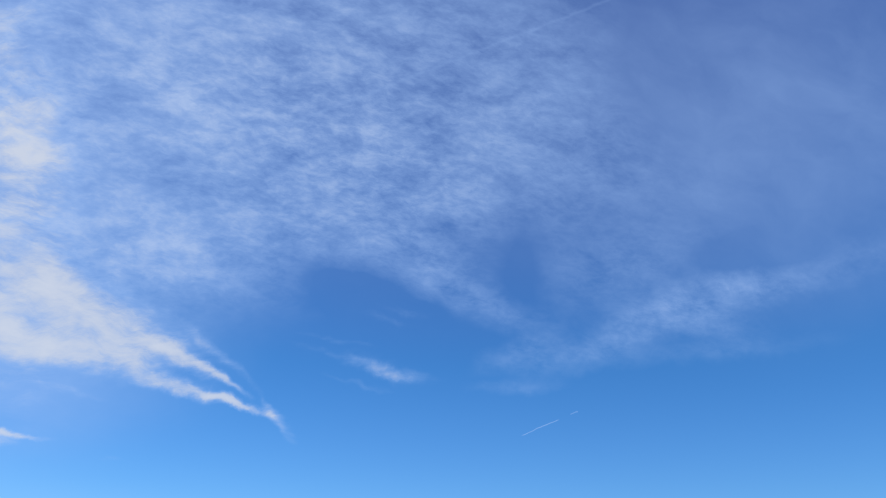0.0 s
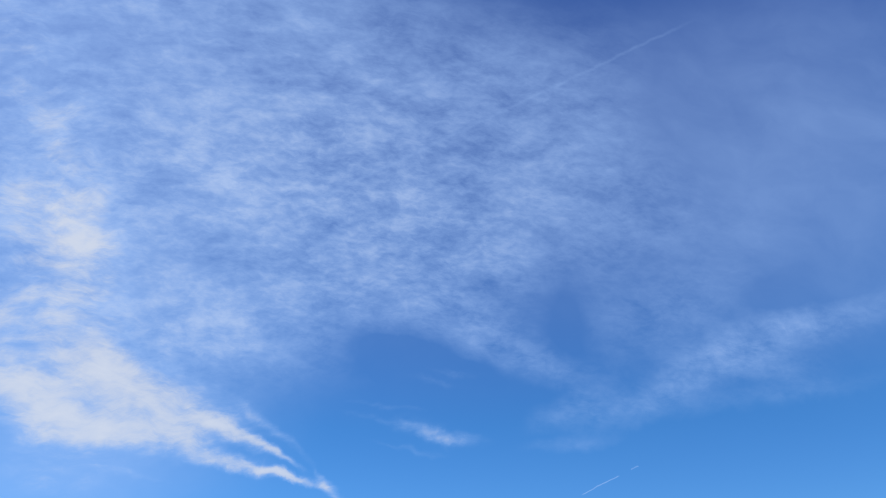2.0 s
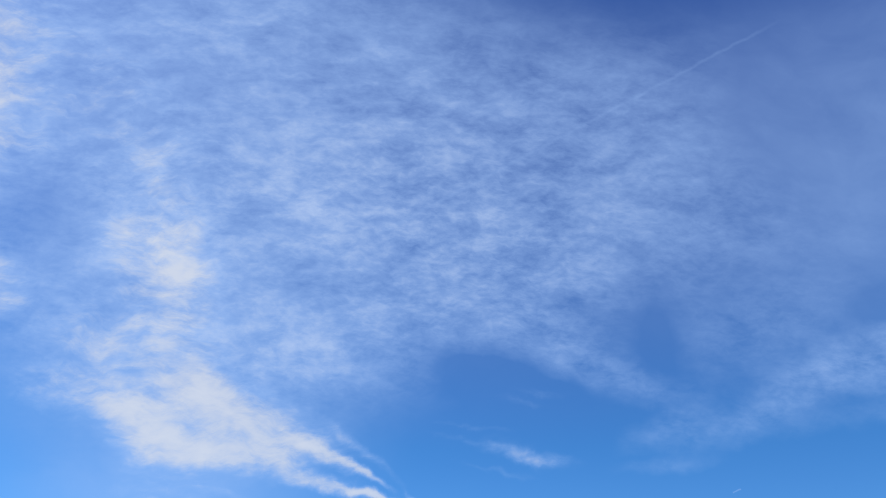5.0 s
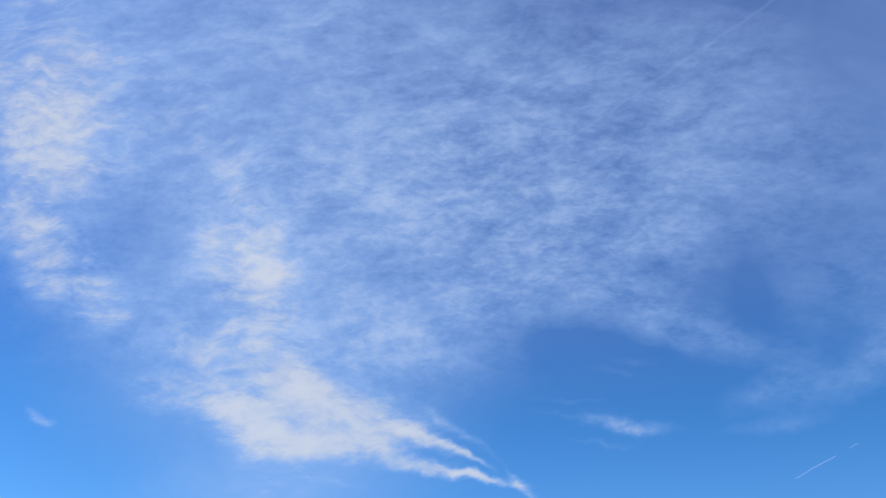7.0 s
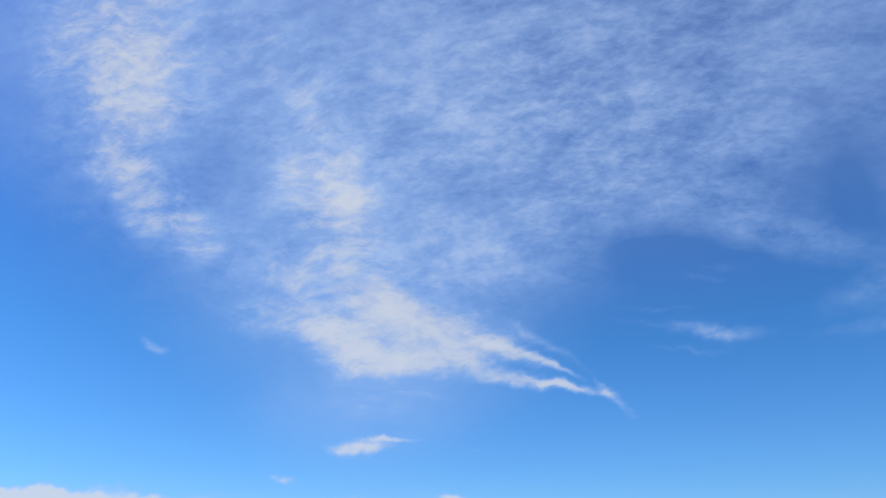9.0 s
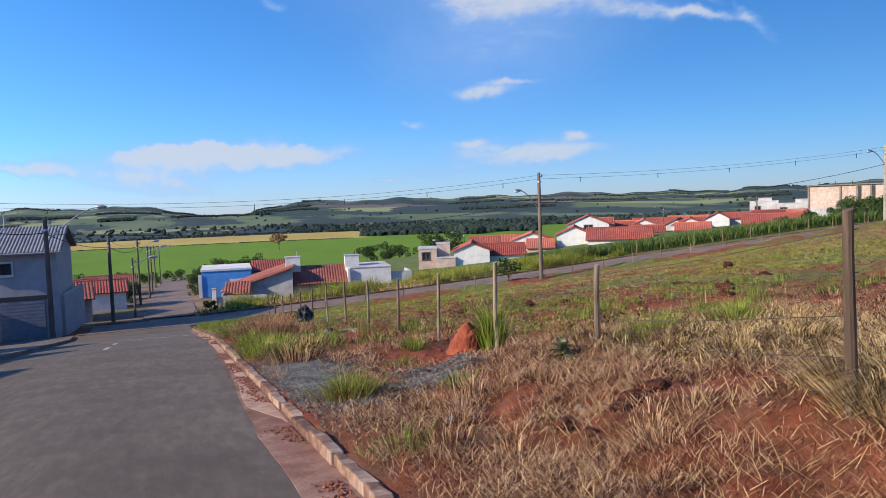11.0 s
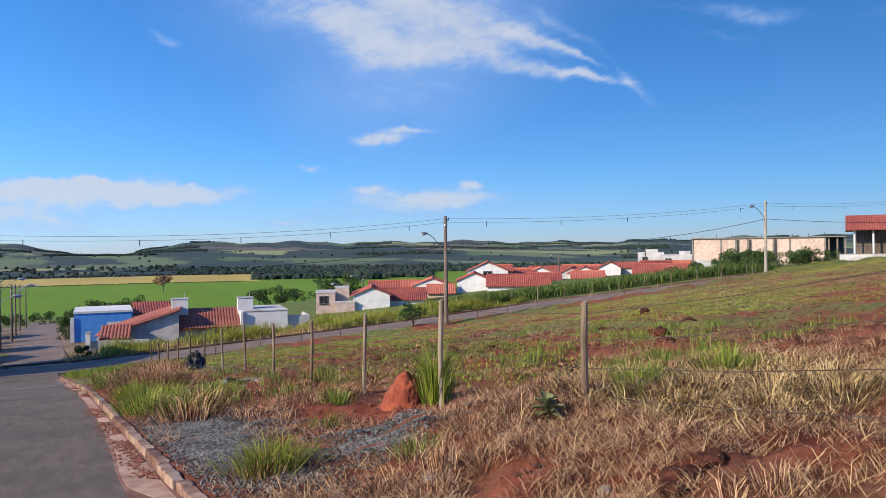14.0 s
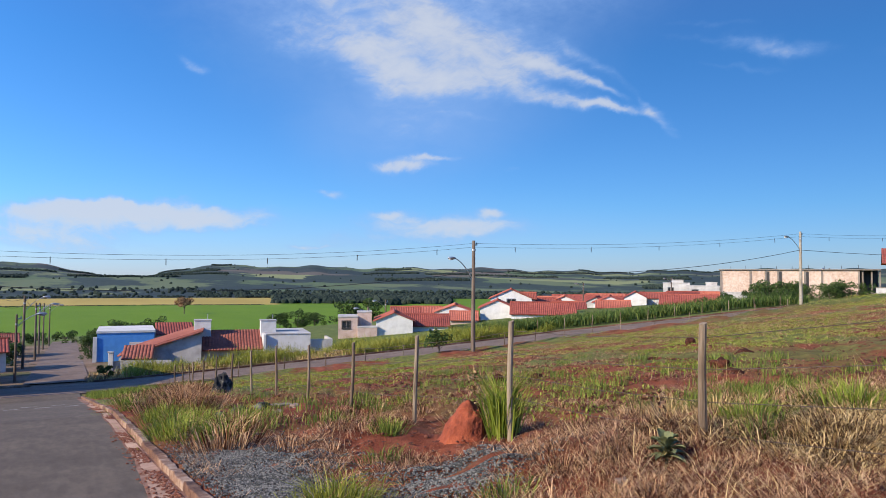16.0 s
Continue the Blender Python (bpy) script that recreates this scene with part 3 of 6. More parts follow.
def box(x0, x1, y0, y1, z0, z1, bm=None, bevel=0.0, m=None):
    own = bm or bmesh.new()
    mat = Matrix.Translation(((x0 + x1) / 2, (y0 + y1) / 2, (z0 + z1) / 2)) @ Matrix.Diagonal((x1 - x0, y1 - y0, z1 - z0, 1))
    got = bmesh.ops.create_cube(own, size=1, matrix=(m @ mat) if m else mat)
    if bevel:
        bmesh.ops.bevel(own, geom=list({e for v in got["verts"] for e in v.link_edges}), offset=bevel, segments=2, affect="EDGES", profile=0.6)
    return own


def rod(p, q, r0, r1=None, n=8, bm=None):
    own = bm or bmesh.new()
    p, q = Vector(p), Vector(q)
    m = Matrix.Translation((p + q) / 2) @ (q - p).to_track_quat("Z", "Y").to_matrix().to_4x4()
    bmesh.ops.create_cone(own, cap_ends=True, segments=n, radius1=r0, radius2=r0 if r1 is None else r1, depth=(q - p).length, matrix=m)
    return own


def prism(outline, y0, y1, bm=None):
    """A solid with the outline (x, z) from y0 to y1."""
    own = bm or bmesh.new()
    a = [own.verts.new((x, y0, z)) for x, z in outline]
    c = [own.verts.new((x, y1, z)) for x, z in outline]
    own.faces.new(a)
    own.faces.new(c[::-1])
    for i in range(len(a)):
        j = (i + 1) % len(a)
        own.faces.new((a[i], a[j], c[j], c[i]))
    return own


def roof_sheet(p0, p1, p2, pitch=0.25, height=0.05, thick=0.06):
    """A rolled roof: p0 to p1 along the eave, p0 to p2 up the slope; rolls run up the slope."""
    p0, p1, p2 = Vector(p0), Vector(p1), Vector(p2)
    along, up = p1 - p0, p2 - p0
    nrm = along.cross(up).normalized()
    if nrm.z < 0:
        nrm = -nrm
    cols = max(2, int(along.length / pitch))
    verts, faces = [], []
    prof = ((0.0, 0.0), (0.25, 0.7), (0.5, 1.0), (0.75, 0.7))
    line = [((c + a) / cols, h * height) for c in range(cols) for a, h in prof] + [(1.0, 0.0)]
    rows = max(2, int(up.length / 0.8))
    for r in range(rows + 1):
        for s, h in line:
            verts.append(p0 + along * s + up * (r / rows) + nrm * (h + (0.015 if r % 2 else 0.0)))
    w = len(line)
    for r in range(rows):
        for c in range(w - 1):
            i = r * w + c
            faces.append((i, i + 1, i + w + 1, i + w))
    base = len(verts)
    verts += [p0 - nrm * thick, p1 - nrm * thick, p1 + up - nrm * thick, p2 - nrm * thick]
    faces.append((base + 3, base + 2, base + 1, base))
    e = rows * w
    faces += [(0, base, base + 1, w - 1), (e, e + w - 1, base + 2, base + 3)]
    faces += [tuple(r * w for r in range(rows + 1)) + (base + 3, base), tuple(r * w + w - 1 for r in range(rows, -1, -1)) + (base + 1, base + 2)]
    me = bpy.data.meshes.new("roof")
    me.from_pydata([tuple(v) for v in verts], [], faces)
    return me


def blades(name, pts, length, width, lean, mat, label, rng, wave=0.5, category="grass", roots=None, reach=0.15):
    """Many bent grass blades at pts (n x 3): one object of kind stuff."""
    n = len(pts)
    L = np.asarray(length) * rng.uniform(0.55, 1.25, n)
    yaw = rng.uniform(0, 2 * np.pi, n)
    tilt = np.abs(rng.normal(0, lean, n)) if lean <= 1 else np.clip(rng.normal(lean, 0.28, n), 0.2, 1.57)
    if roots is not None:
        off = pts[:, :2] - roots
        yaw = np.arctan2(off[:, 1], off[:, 0]) + rng.normal(0, 0.45, n)
        tilt = lean * np.hypot(off[:, 0], off[:, 1]) / reach * 0.7 + np.abs(rng.normal(0, 0.15, n))
    dirx, diry = np.cos(yaw), np.sin(yaw)
    side = np.stack([-diry, dirx, np.zeros(n)], -1)
    turn = rng.uniform(0, 2 * np.pi, n)
    side = side * np.cos(turn)[:, None] + np.stack([dirx, diry, np.zeros(n)], -1) * np.sin(turn)[:, None]
    t1, t2 = tilt * 0.6, np.minimum(tilt * (1 + wave) + wave * 0.4, 2.2)
    s1 = np.stack([dirx * np.sin(t1), diry * np.sin(t1), np.cos(t1)], -1) * (L * 0.55)[:, None]
    t2 = np.where(tilt > 1.0, np.minimum(t2, 1.62), t2)
    s2 = np.stack([dirx * np.sin(t2), diry * np.sin(t2), np.cos(t2)], -1) * (L * 0.45)[:, None]
    w = (width * rng.uniform(0.6, 1.3, n))[:, None]
    v = np.stack([pts - side * w, pts + side * w, pts + s1 + side * w * 0.8, pts + s1 - side * w * 0.8, pts + s1 + s2], 1).reshape(-1, 3)
    i = np.arange(n)[:, None] * 5
    quads, tris = i + np.array([[0, 1, 2, 3]]), i + np.array([[3, 2, 4]])
    me = bpy.data.meshes.new(name)
    me.vertices.add(len(v))
    me.vertices.foreach_set("co", v.astype(np.float32).ravel())
    me.loops.add(n * 7)
    me.loops.foreach_set("vertex_index", np.concatenate([quads, tris], 1).astype(np.int32).ravel())
    me.polygons.add(n * 2)
    st = np.stack([np.arange(n) * 7, np.arange(n) * 7 + 4], 1).ravel()
    me.polygons.foreach_set("loop_start", st.astype(np.int32))
    me.update(calc_edges=True)
    return tagged(link(name, me, mat), label, category, kind="stuff")


def merged(name, centres, radii, mat, rng, parent=None, squash=0.75, jitter=0.28, level=1):
    """Many uneven clumps in one mesh."""
    base = bmesh.new()
    bmesh.ops.create_icosphere(base, subdivisions=level, radius=1)
    bv = np.array([tuple(v.co) for v in base.verts])
    bf = np.array([[v.index for v in f.verts] for f in base.faces])
    base.free()
    n = len(centres)
    v = bv[None] * (1 + rng.uniform(-jitter, jitter, (n, len(bv), 1))) * np.asarray(radii)[:, None, None]
    v[..., 2] *= squash
    v = (v + np.asarray(centres)[:, None, :]).reshape(-1, 3)
    f = (bf[None] + (np.arange(n) * len(bv))[:, None, None]).reshape(-1, 3)
    me = bpy.data.meshes.new(name)
    me.from_pydata(v.tolist(), [], f.tolist())
    return link(name, me, mat, parent)


def leaf_cloud(name, centres, spread, count, size, mat, rng, parent=None):
    """Small leaf faces scattered round centres, in one mesh."""
    centres = np.asarray(centres, float)
    n = len(centres) * count
    c = np.repeat(centres, count, 0)
    off = rng.normal(0, 1, (n, 3))
    off /= np.linalg.norm(off, axis=1, keepdims=True)
    sp = np.repeat(np.broadcast_to(np.asarray(spread, float), (len(centres),)), count)
    p = c + off * (sp * rng.uniform(0.35, 1.0, n) ** 0.6)[:, None] * np.array([1, 1, 0.8])
    a = rng.normal(0, 1, (n, 3))
    a /= np.linalg.norm(a, axis=1, keepdims=True)
    b = np.cross(a, rng.normal(0, 1, (n, 3)))
    b /= np.linalg.norm(b, axis=1, keepdims=True)
    s = (size * rng.uniform(0.6, 1.4, n))[:, None]
    v = np.stack([p - a * s, p + b * s * 0.45, p + a * s, p - b * s * 0.45], 1).reshape(-1, 3)
    me = bpy.data.meshes.new(name)
    me.from_pydata(v.tolist(), [], (np.arange(n)[:, None] * 4 + np.arange(4)).tolist())
    return link(name, me, mat, parent)

# ---------------------------------------------------------------- the land
PROFILE_D = (100, 200, 300, 800, 1250, 1700, 2300, 3200, 4000, 4700)
PROFILE_Z = (-9.0, -14.5, -20.5, -31.0, -33.0, -24.0, -2.0, 28.0, 52.0, 40.0)


def height(x, y):
    """Height of the ground: a street falling away, a field rising to one side, a valley and hills beyond."""
    x, y = np.asarray(x, float), np.asarray(y, float)
    h = np.where(y < 22, -0.1 * y, np.where(y < 45, -2.2 - 0.14 * (y - 22), -5.42 - 0.06 * (y - 45)))
    h = np.where(y < -60, 6.0 + 0 * y, h)
    dx = 72 * np.tanh(np.maximum(0, x - 1.5) / 72 * 1.0)
    dx = np.where(x - 1.5 < 60, np.maximum(0, x - 1.5), np.minimum(dx + 11, 75))
    h = h + 0.00055 * dx * dx + 0.031 * dx
    h = h + 0.30 * smoothstep(2.6, 4.3, x) * smoothstep(11.0, 8.0, y) * smoothstep(40, 20, x) * smoothstep(-12, -4, y)
    d = np.hypot(x, y)
    az = np.degrees(np.arctan2(-x, y))
    far = np.interp(d, PROFILE_D, PROFILE_Z)
    top = 0.78 - 0.62 * np.exp(-((az + 5) / 3.5) ** 2) - 0.18 * np.exp(-((az + 44) / 7) ** 2) + 0.05 * np.sin(az * 0.9) + 0.03 * np.sin(az * 2.3 + 1)
    far = np.where(far > -33, -33 + (far + 33) * np.where(d > 1250, 1 + (top / 0.75 - 1) * smoothstep(1800, 3800, d), 1), far)
    far = far + smoothstep(1700, 2600, d) * (2.5 * np.sin(x * 0.006 + 1) * np.sin(y * 0.004) + 3 * np.sin(x * 0.0021 + y * 0.0034))
    w = smoothstep(110, 260, d)
    return h * (1 - w) + far * w


def cross_near(x):
    return 48.2 + 1.0 * np.sin(np.asarray(x, float) * 0.06) - np.maximum(0, np.asarray(x, float) - 42) * 0.33


def lumps(x, y):
    """Clods and furrows of the field, none on the street and the paths."""
    x, y = np.asarray(x, float), np.asarray(y, float)
    kx = 1.12 + 0.012 * (y - 6)
    fill = smoothstep(kx + 0.02, kx + 0.15, x) * smoothstep(47.0, 44.0, y) * smoothstep(75, 60, x)
    f = smoothstep(1.7, 3.0, x) * smoothstep(47.0, 44.0, y) * smoothstep(75, 60, x)
    n = 0.06 * np.sin(x * 1.9 + 1.3 * np.sin(y * 0.7)) * np.sin(y * 1.4 + x * 0.5) + 0.045 * np.sin(x * 4.3 + y * 2.1) * np.sin(y * 5.1 - x * 1.7) + 0.045 * np.sin(9.1 * x + 3 * np.sin(y * 2)) * np.sin(8.3 * y)
    return f * n + fill * 0.075 - (1 - fill) * 0.06 * smoothstep(75, 60, np.hypot(x, y)) + 0.42 * smoothstep(6, 14, x) * smoothstep(76, 66, x) * np.exp(-((y - cross_near(x) + 1.9) / 1.1) ** 2)


az = np.radians(np.concatenate([np.linspace(-100, 40, 520, endpoint=False), np.linspace(40, 260, 70, endpoint=False)]))
rad = np.concatenate([[0.4], np.geomspace(0.8, 4700, 290)])
gx, gy = -np.outer(rad, np.sin(az)), np.outer(rad, np.cos(az))
gz = height(gx, gy) + lumps(gx, gy)
na, nr = len(az), len(rad)
vv = np.concatenate([np.stack([gx, gy, gz], -1).reshape(-1, 3), [[0, 0, float(height(0, 0)) - 0.06]]])
ii = (np.arange(nr - 1)[:, None] * na + np.arange(na)[None]).ravel()
jj = (np.arange(nr - 1)[:, None] * na + (np.arange(na)[None] + 1) % na).ravel()
ff = np.stack([ii, ii + na, jj + na, jj], -1).tolist() + [(k, (k + 1) % na, nr * na) for k in range(na)]
me = bpy.data.meshes.new("ground")
me.from_pydata(vv.tolist(), [], ff)
tagged(link("ground", me, LAND, smooth=True), "red earth field falling to green farmland and low hills", "ground", kind="structure")


def kerb_x(y):
    """The line of the kerb's street side."""
    return 1.12 + 0.012 * (np.asarray(y, float) - 6)


def left_x(y):
    return -4.15 - 0.028 * (np.asarray(y, float) - 18)


def ribbon(name, left, right_, ys, mat, lift, label, category, thick=0.12, nx=7, kind="structure", wob=0.0):
    """A strip along the street between two lines."""
    l, r = left(ys), right_(ys)
    if wob:
        l = l + np.array([wob * (1.2 * noise.noise((0.0, y * 0.45, 3.0)) + 0.35 * noise.noise((5.0, y * 1.7, 1.0))) for y in ys])
    v, f = [], []
    for k, y in enumerate(ys):
        xs = np.linspace(l[k], r[k], nx)
        zs = height(xs, np.full(nx, y)) + lift
        v += [(float(a), float(y), float(z)) for a, z in zip(xs, zs)]
    for k in range(len(ys) - 1):
        for c in range(nx - 1):
            i = k * nx + c
            f.append((i, i + 1, i + nx + 1, i + nx))
    b = len(v)
    for side in (0, nx - 1):
        for k in range(len(ys)):
            a = v[k * nx + side]
            v.append((a[0], a[1], a[2] - thick))
    n = len(ys)
    for s, side in ((0, 0), (1, nx - 1)):
        for k in range(n - 1):
            i, j = k * nx + side, (k + 1) * nx + side
            f.append((i, j, b + s * n + k + 1, b + s * n + k))
    me = bpy.data.meshes.new(name)
    me.from_pydata(v, [], f)
    return tagged(link(name, me, mat), label, category, kind=kind)


flat_ys = np.arange(-40, 50.01, 0.4)
ribbon("road", lambda y: left_x(y), lambda y: kerb_x(y) - 0.02 * 0, flat_ys, ASPHALT, 0.0, "worn grey asphalt street falling downhill", "road", nx=9)
ribbon("gutter", lambda y: kerb_x(y) - 0.37 + 0.17 * smoothstep(9, 15, y), lambda y: kerb_x(y) + 0.02, np.arange(-20, 46, 0.06), GUTTER, 0.005, "cracked gutter strip covered with washed red soil", "gutter", nx=4, wob=0.05)


def sand_width(y):
    return (0.30 - 0.16 * smoothstep(9.6, 14, y)) * smoothstep(8.3, 9.9, y) * smoothstep(34, 30, y)


ribbon("washed_sand", lambda y: kerb_x(y) - 0.03 - sand_width(y), lambda y: kerb_x(y) - 0.02, np.arange(8.4, 34, 0.05), SAND, 0.009, "pale sandy soil washed along the gutter", "gutter", thick=0.01, nx=4, wob=0.05)
ribbon("road_beyond", lambda y: -1.3 + 0.02 * (y - 60), lambda y: 2.6 + 0.024 * (y - 60), np.arange(57, 170, 2.0), DUSTY, 0.02, "grey street running on downhill past the crossing", "road", nx=5)


def cross_strip(name, y0, y1, x0, x1, mat, lift, label, category, step=1.0, thick=0.12):
    xs = np.arange(x0, x1, step)
    v, f = [], []
    for k, x in enumerate(xs):
        for q in np.linspace(0, 1, 6):
            y = float(cross_near(x)) + y0 + (y1 - y0) * q
            v.append((float(x), y, float(height(x, y)) + lift))
    for k in range(len(xs) - 1):
        for c in range(5):
            i = k * 6 + c
            f.append((i, i + 6, i + 7, i + 1))
    b, n = len(v), len(xs)
    for side in (0, 5):
        for k in range(n):
            a = v[k * 6 + side]
            v.append((a[0], a[1], a[2] - thick))
    for s, side in ((0, 0), (1, 5)):
        for k in range(n - 1):
            f.append((k * 6 + side, (k + 1) * 6 + side, b + s * n + k + 1, b + s * n + k))
    me = bpy.data.meshes.new(name)
    me.from_pydata(v, [], f)
    return tagged(link(name, me, mat), label, category, kind="structure")


cross_strip("cross_street", 0, 6.6, -4.4, 78, DUSTY, 0.008, "narrow grey cross street climbing along the field", "road")
cross_strip("kerb_far_side", 6.6, 6.85, 2.7, 76, KERB, 0.13, "low stained kerb along the cross street", "kerb")
cross_strip("kerb_opposite", 6.6, 6.9, -4.4, -0.5, KERB, 0.12, "low stained kerb opposite the street", "kerb", 0.5)
cross_strip("verge_kerb", -0.25, 0.0, 5, 76, KERB, 0.10, "low kerb on the field side of the cross street", "kerb")
ribbon("pavement", lambda y: left_x(y) - 2.6 - 0.03 * (y - 10), lambda y: left_x(y) - 0.02, np.arange(-20, 47.5, 0.5), PAVE, 0.13, "dusty concrete pavement beside the street", "pavement", thick=0.2)

# kerb of separate stones, each one a little out of line
rng = np.random.default_rng(4)
kerb = thing("kerb", pose(0, 0, 0), "worn concrete kerb stained with red soil", "kerb", kind="structure")
stone_meshes = []
for k in range(4):
    bm = box(-0.06, 0.06, -0.488, 0.488, -0.18, 0.15, bevel=0.014)
    bmesh.ops.subdivide_edges(bm, edges=[e for e in bm.edges if e.calc_length() > 0.6], cuts=9)
    for v in bm.verts:
        n = 1.2 * noise.noise(v.co * 11 + Vector((k * 9, 0, 0)))
        v.co += Vector((0.012 * n, 0, 0.02 * noise.noise(v.co * 5 + Vector((0, k * 7, 3)))))
    me = bpy.data.meshes.new("kerb_stone")
    bm.to_mesh(me)
    bm.free()
    me.materials.append(KERB)
    stone_meshes.append(me)
y = -6.0
while y < 45.5:
    ob = new("kerb_stone", stone_meshes[int(rng.integers(4))])
    ob.parent = kerb
    slope = float(np.degrees(np.arctan(float(height(1.2, y + 0.5) - height(1.2, y - 0.5)))))
    ob.matrix_world = pose(float(kerb_x(y)) + 0.07 + rng.normal(0, 0.006), y, float(height(1.2, y)) + rng.normal(-0.055, 0.009), slope + rng.normal(0, 0.5), rng.normal(1, 1.5), rng.normal(-0.7, 0.5))
    y += 0.985

# worn marks on the asphalt
for k, (x, y, w, l, turn) in enumerate([(-1.72, 24.5, 0.16, 2.4, 1), (-1.76, 29.5, 0.16, 2.2, 1), (-1.1, 32.6, 0.5, 0.35, 0), (-0.1, 32.3, 0.6, 0.35, 0), (0.8, 32.0, 0.5, 0.4, 0), (-2.2, 32.9, 0.5, 0.3, 0),
                                         (-0.6, 34.6, 0.55, 0.35, 0), (0.4, 34.4, 0.5, 0.3, 0), (-1.7, 34.9, 0.55, 0.35, 0), (1.2, 34.2, 0.4, 0.3, 0), (-3.3, 33.4, 0.5, 0.3, 0)]):
    bm = bmesh.new()
    g = [bm.verts.new((a * w / 2, b * l / 2, 0)) for a, b in ((-1, -1), (0.2, -1.05), (1, -0.8), (0.9, 0.3), (1, 1), (-0.3, 0.9), (-1, 1), (-0.85, 0.1))]
    bm.faces.new(g)
    for v in bm.verts:
        p = pose(x, y, 0, 0, 0, turn) @ v.co
        v.co = (p.x, p.y, float(height(p.x, p.y)) + 0.006)
    tagged(part("road_marking", bm, ROADPAINT), "faded white paint mark worn into the asphalt", "road marking", "road marks")


def hz(x, y):
    return float(height(x, y))


# ---------------------------------------------------------------- houses


def window(parent, x0, x1, z0, z1, y, frame_mat=None, panes=2):
    """A window on the wall face at y (facing -y): frame, sill and panes in it."""
    fm = frame_mat or WHITE
    bm = bmesh.new()
    loops = []
    for yy in (y - 0.05, y + 0.05):
        for g in (0.09, 0.0):
            loops.append([bm.verts.new((a, yy, b)) for a, b in ((x0 - g, z0 - g), (x1 + g, z0 - g), (x1 + g, z1 + g), (x0 - g, z1 + g))])
    for a, b in ((0, 1), (1, 3), (3, 2), (2, 0)):
        for k in range(4):
            bm.faces.new((loops[a][k], loops[a][(k + 1) % 4], loops[b][(k + 1) % 4], loops[b][k]))
    w = part("window", bm, fm, parent)
    part("sill", box(x0 - 0.14, x1 + 0.14, y - 0.11, y - 0.002, z0 - 0.14, z0 - 0.092), fm, w)
    step = (x1 - x0) / panes
    for k in range(panes):
        part("pane", box(x0 + k * step + 0.03, x0 + (k + 1) * step - 0.03, y - 0.018, y - 0.004, z0 + 0.03, z1 - 0.03), GLASS, w, "dark glass")
    return w


def gable_house(x, y, az, w, dep, peak, eave, mat, roof_mat, label, ridge="across", base=None, tank=0, windows=1, over=0.35, group="town houses"):
    """A low house: ridge 'across' shows a roof slope, 'along' a gable wall; peak and eave are heights in the world."""
    z0 = (base if base is not None else min(hz(x, y), hz(x + 3, y + 3), hz(x - 3, y - 3))) - 0.3
    e = thing("house", pose(x, y, z0, 0, 0, az), label, "house", group)
    pk, ev = peak - z0, eave - z0
    bm = bmesh.new()
    if ridge == "across":
        prof = [(0, 0), (dep, 0), (dep, ev), (dep / 2, pk - 0.12), (0, ev)]
        a = prism([(p, q) for p, q in prof], -w / 2, w / 2, bm)
        bmesh.ops.rotate(bm, verts=bm.verts, cent=(0, 0, 0), matrix=Matrix.Rotation(radians(90), 3, "Z"))
        bmesh.ops.scale(bm, verts=bm.verts, vec=(-1, 1, 1))
    else:
        prism([(-w / 2, 0), (w / 2, 0), (w / 2, ev), (0, pk - 0.12), (-w / 2, ev)], 0, dep, bm)
    part("wall", bm, mat, e)
    s = (pk - ev) / (dep / 2 if ridge == "across" else w / 2)
    if ridge == "across":
        o = over
        for sg, y0 in ((1, -o), (-1, dep + o)):
            link("roof", roof_sheet((-w / 2 - 0.25, y0, ev - s * o), (w / 2 + 0.25, y0, ev - s * o), (-w / 2 - 0.25, dep / 2, pk)), roof_mat, e)
        part("ridge_cap", rod((-w / 2 - 0.25, dep / 2, pk + 0.03), (w / 2 + 0.25, dep / 2, pk + 0.03), 0.11, n=8), roof_mat, e)
    else:
        o = over
        for sg in (-1, 1):
            link("roof", roof_sheet((sg * (w / 2 + o), -0.25, ev - s * o), (sg * (w / 2 + o), dep + 0.25, ev - s * o), (0, -0.25, pk)), roof_mat, e)
        part("ridge_cap", rod((0, -0.25, pk + 0.03), (0, dep + 0.25, pk + 0.03), 0.11, n=8), roof_mat, e)
    top = ev - 0.45 if ridge == "across" else ev - 0.2
    for k in range(windows if top > 1.9 else 0):
        cx = (-w / 2) + w * (k + 0.5) / max(1, windows)
        window(e, cx - 0.6, cx + 0.6, max(0.9, top - 1.0), max(1.6, top), 0.0, DARK)
    if tank:
        t = part("tank_box", box(tank - 0.7, tank + 0.7, dep / 2 + 0.3, dep / 2 + 1.7, ev - 0.3, pk + 0.8, bevel=0.03), WHITE, e)
        part("lid", box(tank - 0.78, tank + 0.78, dep / 2 + 0.22, dep / 2 + 1.78, pk + 0.8, pk + 0.88, bevel=0.02), STAINED, t)
    return e


def block_house(x, y, az, pieces, label, openings=(), base=None):
    """An unfinished house of plastered blocks; pieces are (x0, x1, y0, y1, top, material)."""
    z0 = (base if base is not None else hz(x, y)) - 0.4
    e = thing("house", pose(x, y, z0, 0, 0, az), label, "house", "town houses")
    for x0, x1, y0, y1, top, m in pieces:
        w = part("wall", box(x0, x1, y0, y1, 0, top - z0), m, e)
        part("parapet", box(x0 - 0.06, x1 + 0.06, y0 - 0.06, y1 + 0.06, top - z0 + 0.002, top - z0 + 0.14, bevel=0.02), STAINED, w)
    for x0, x1, b, t, y0 in openings:
        window(e, x0, x1, b - z0, t - z0, y0, DARK)
    return e


# the near house past the crossing: one-slope roof on a gable wall, a tiled wing, two tank boxes, a flat annex
zb = -6.95
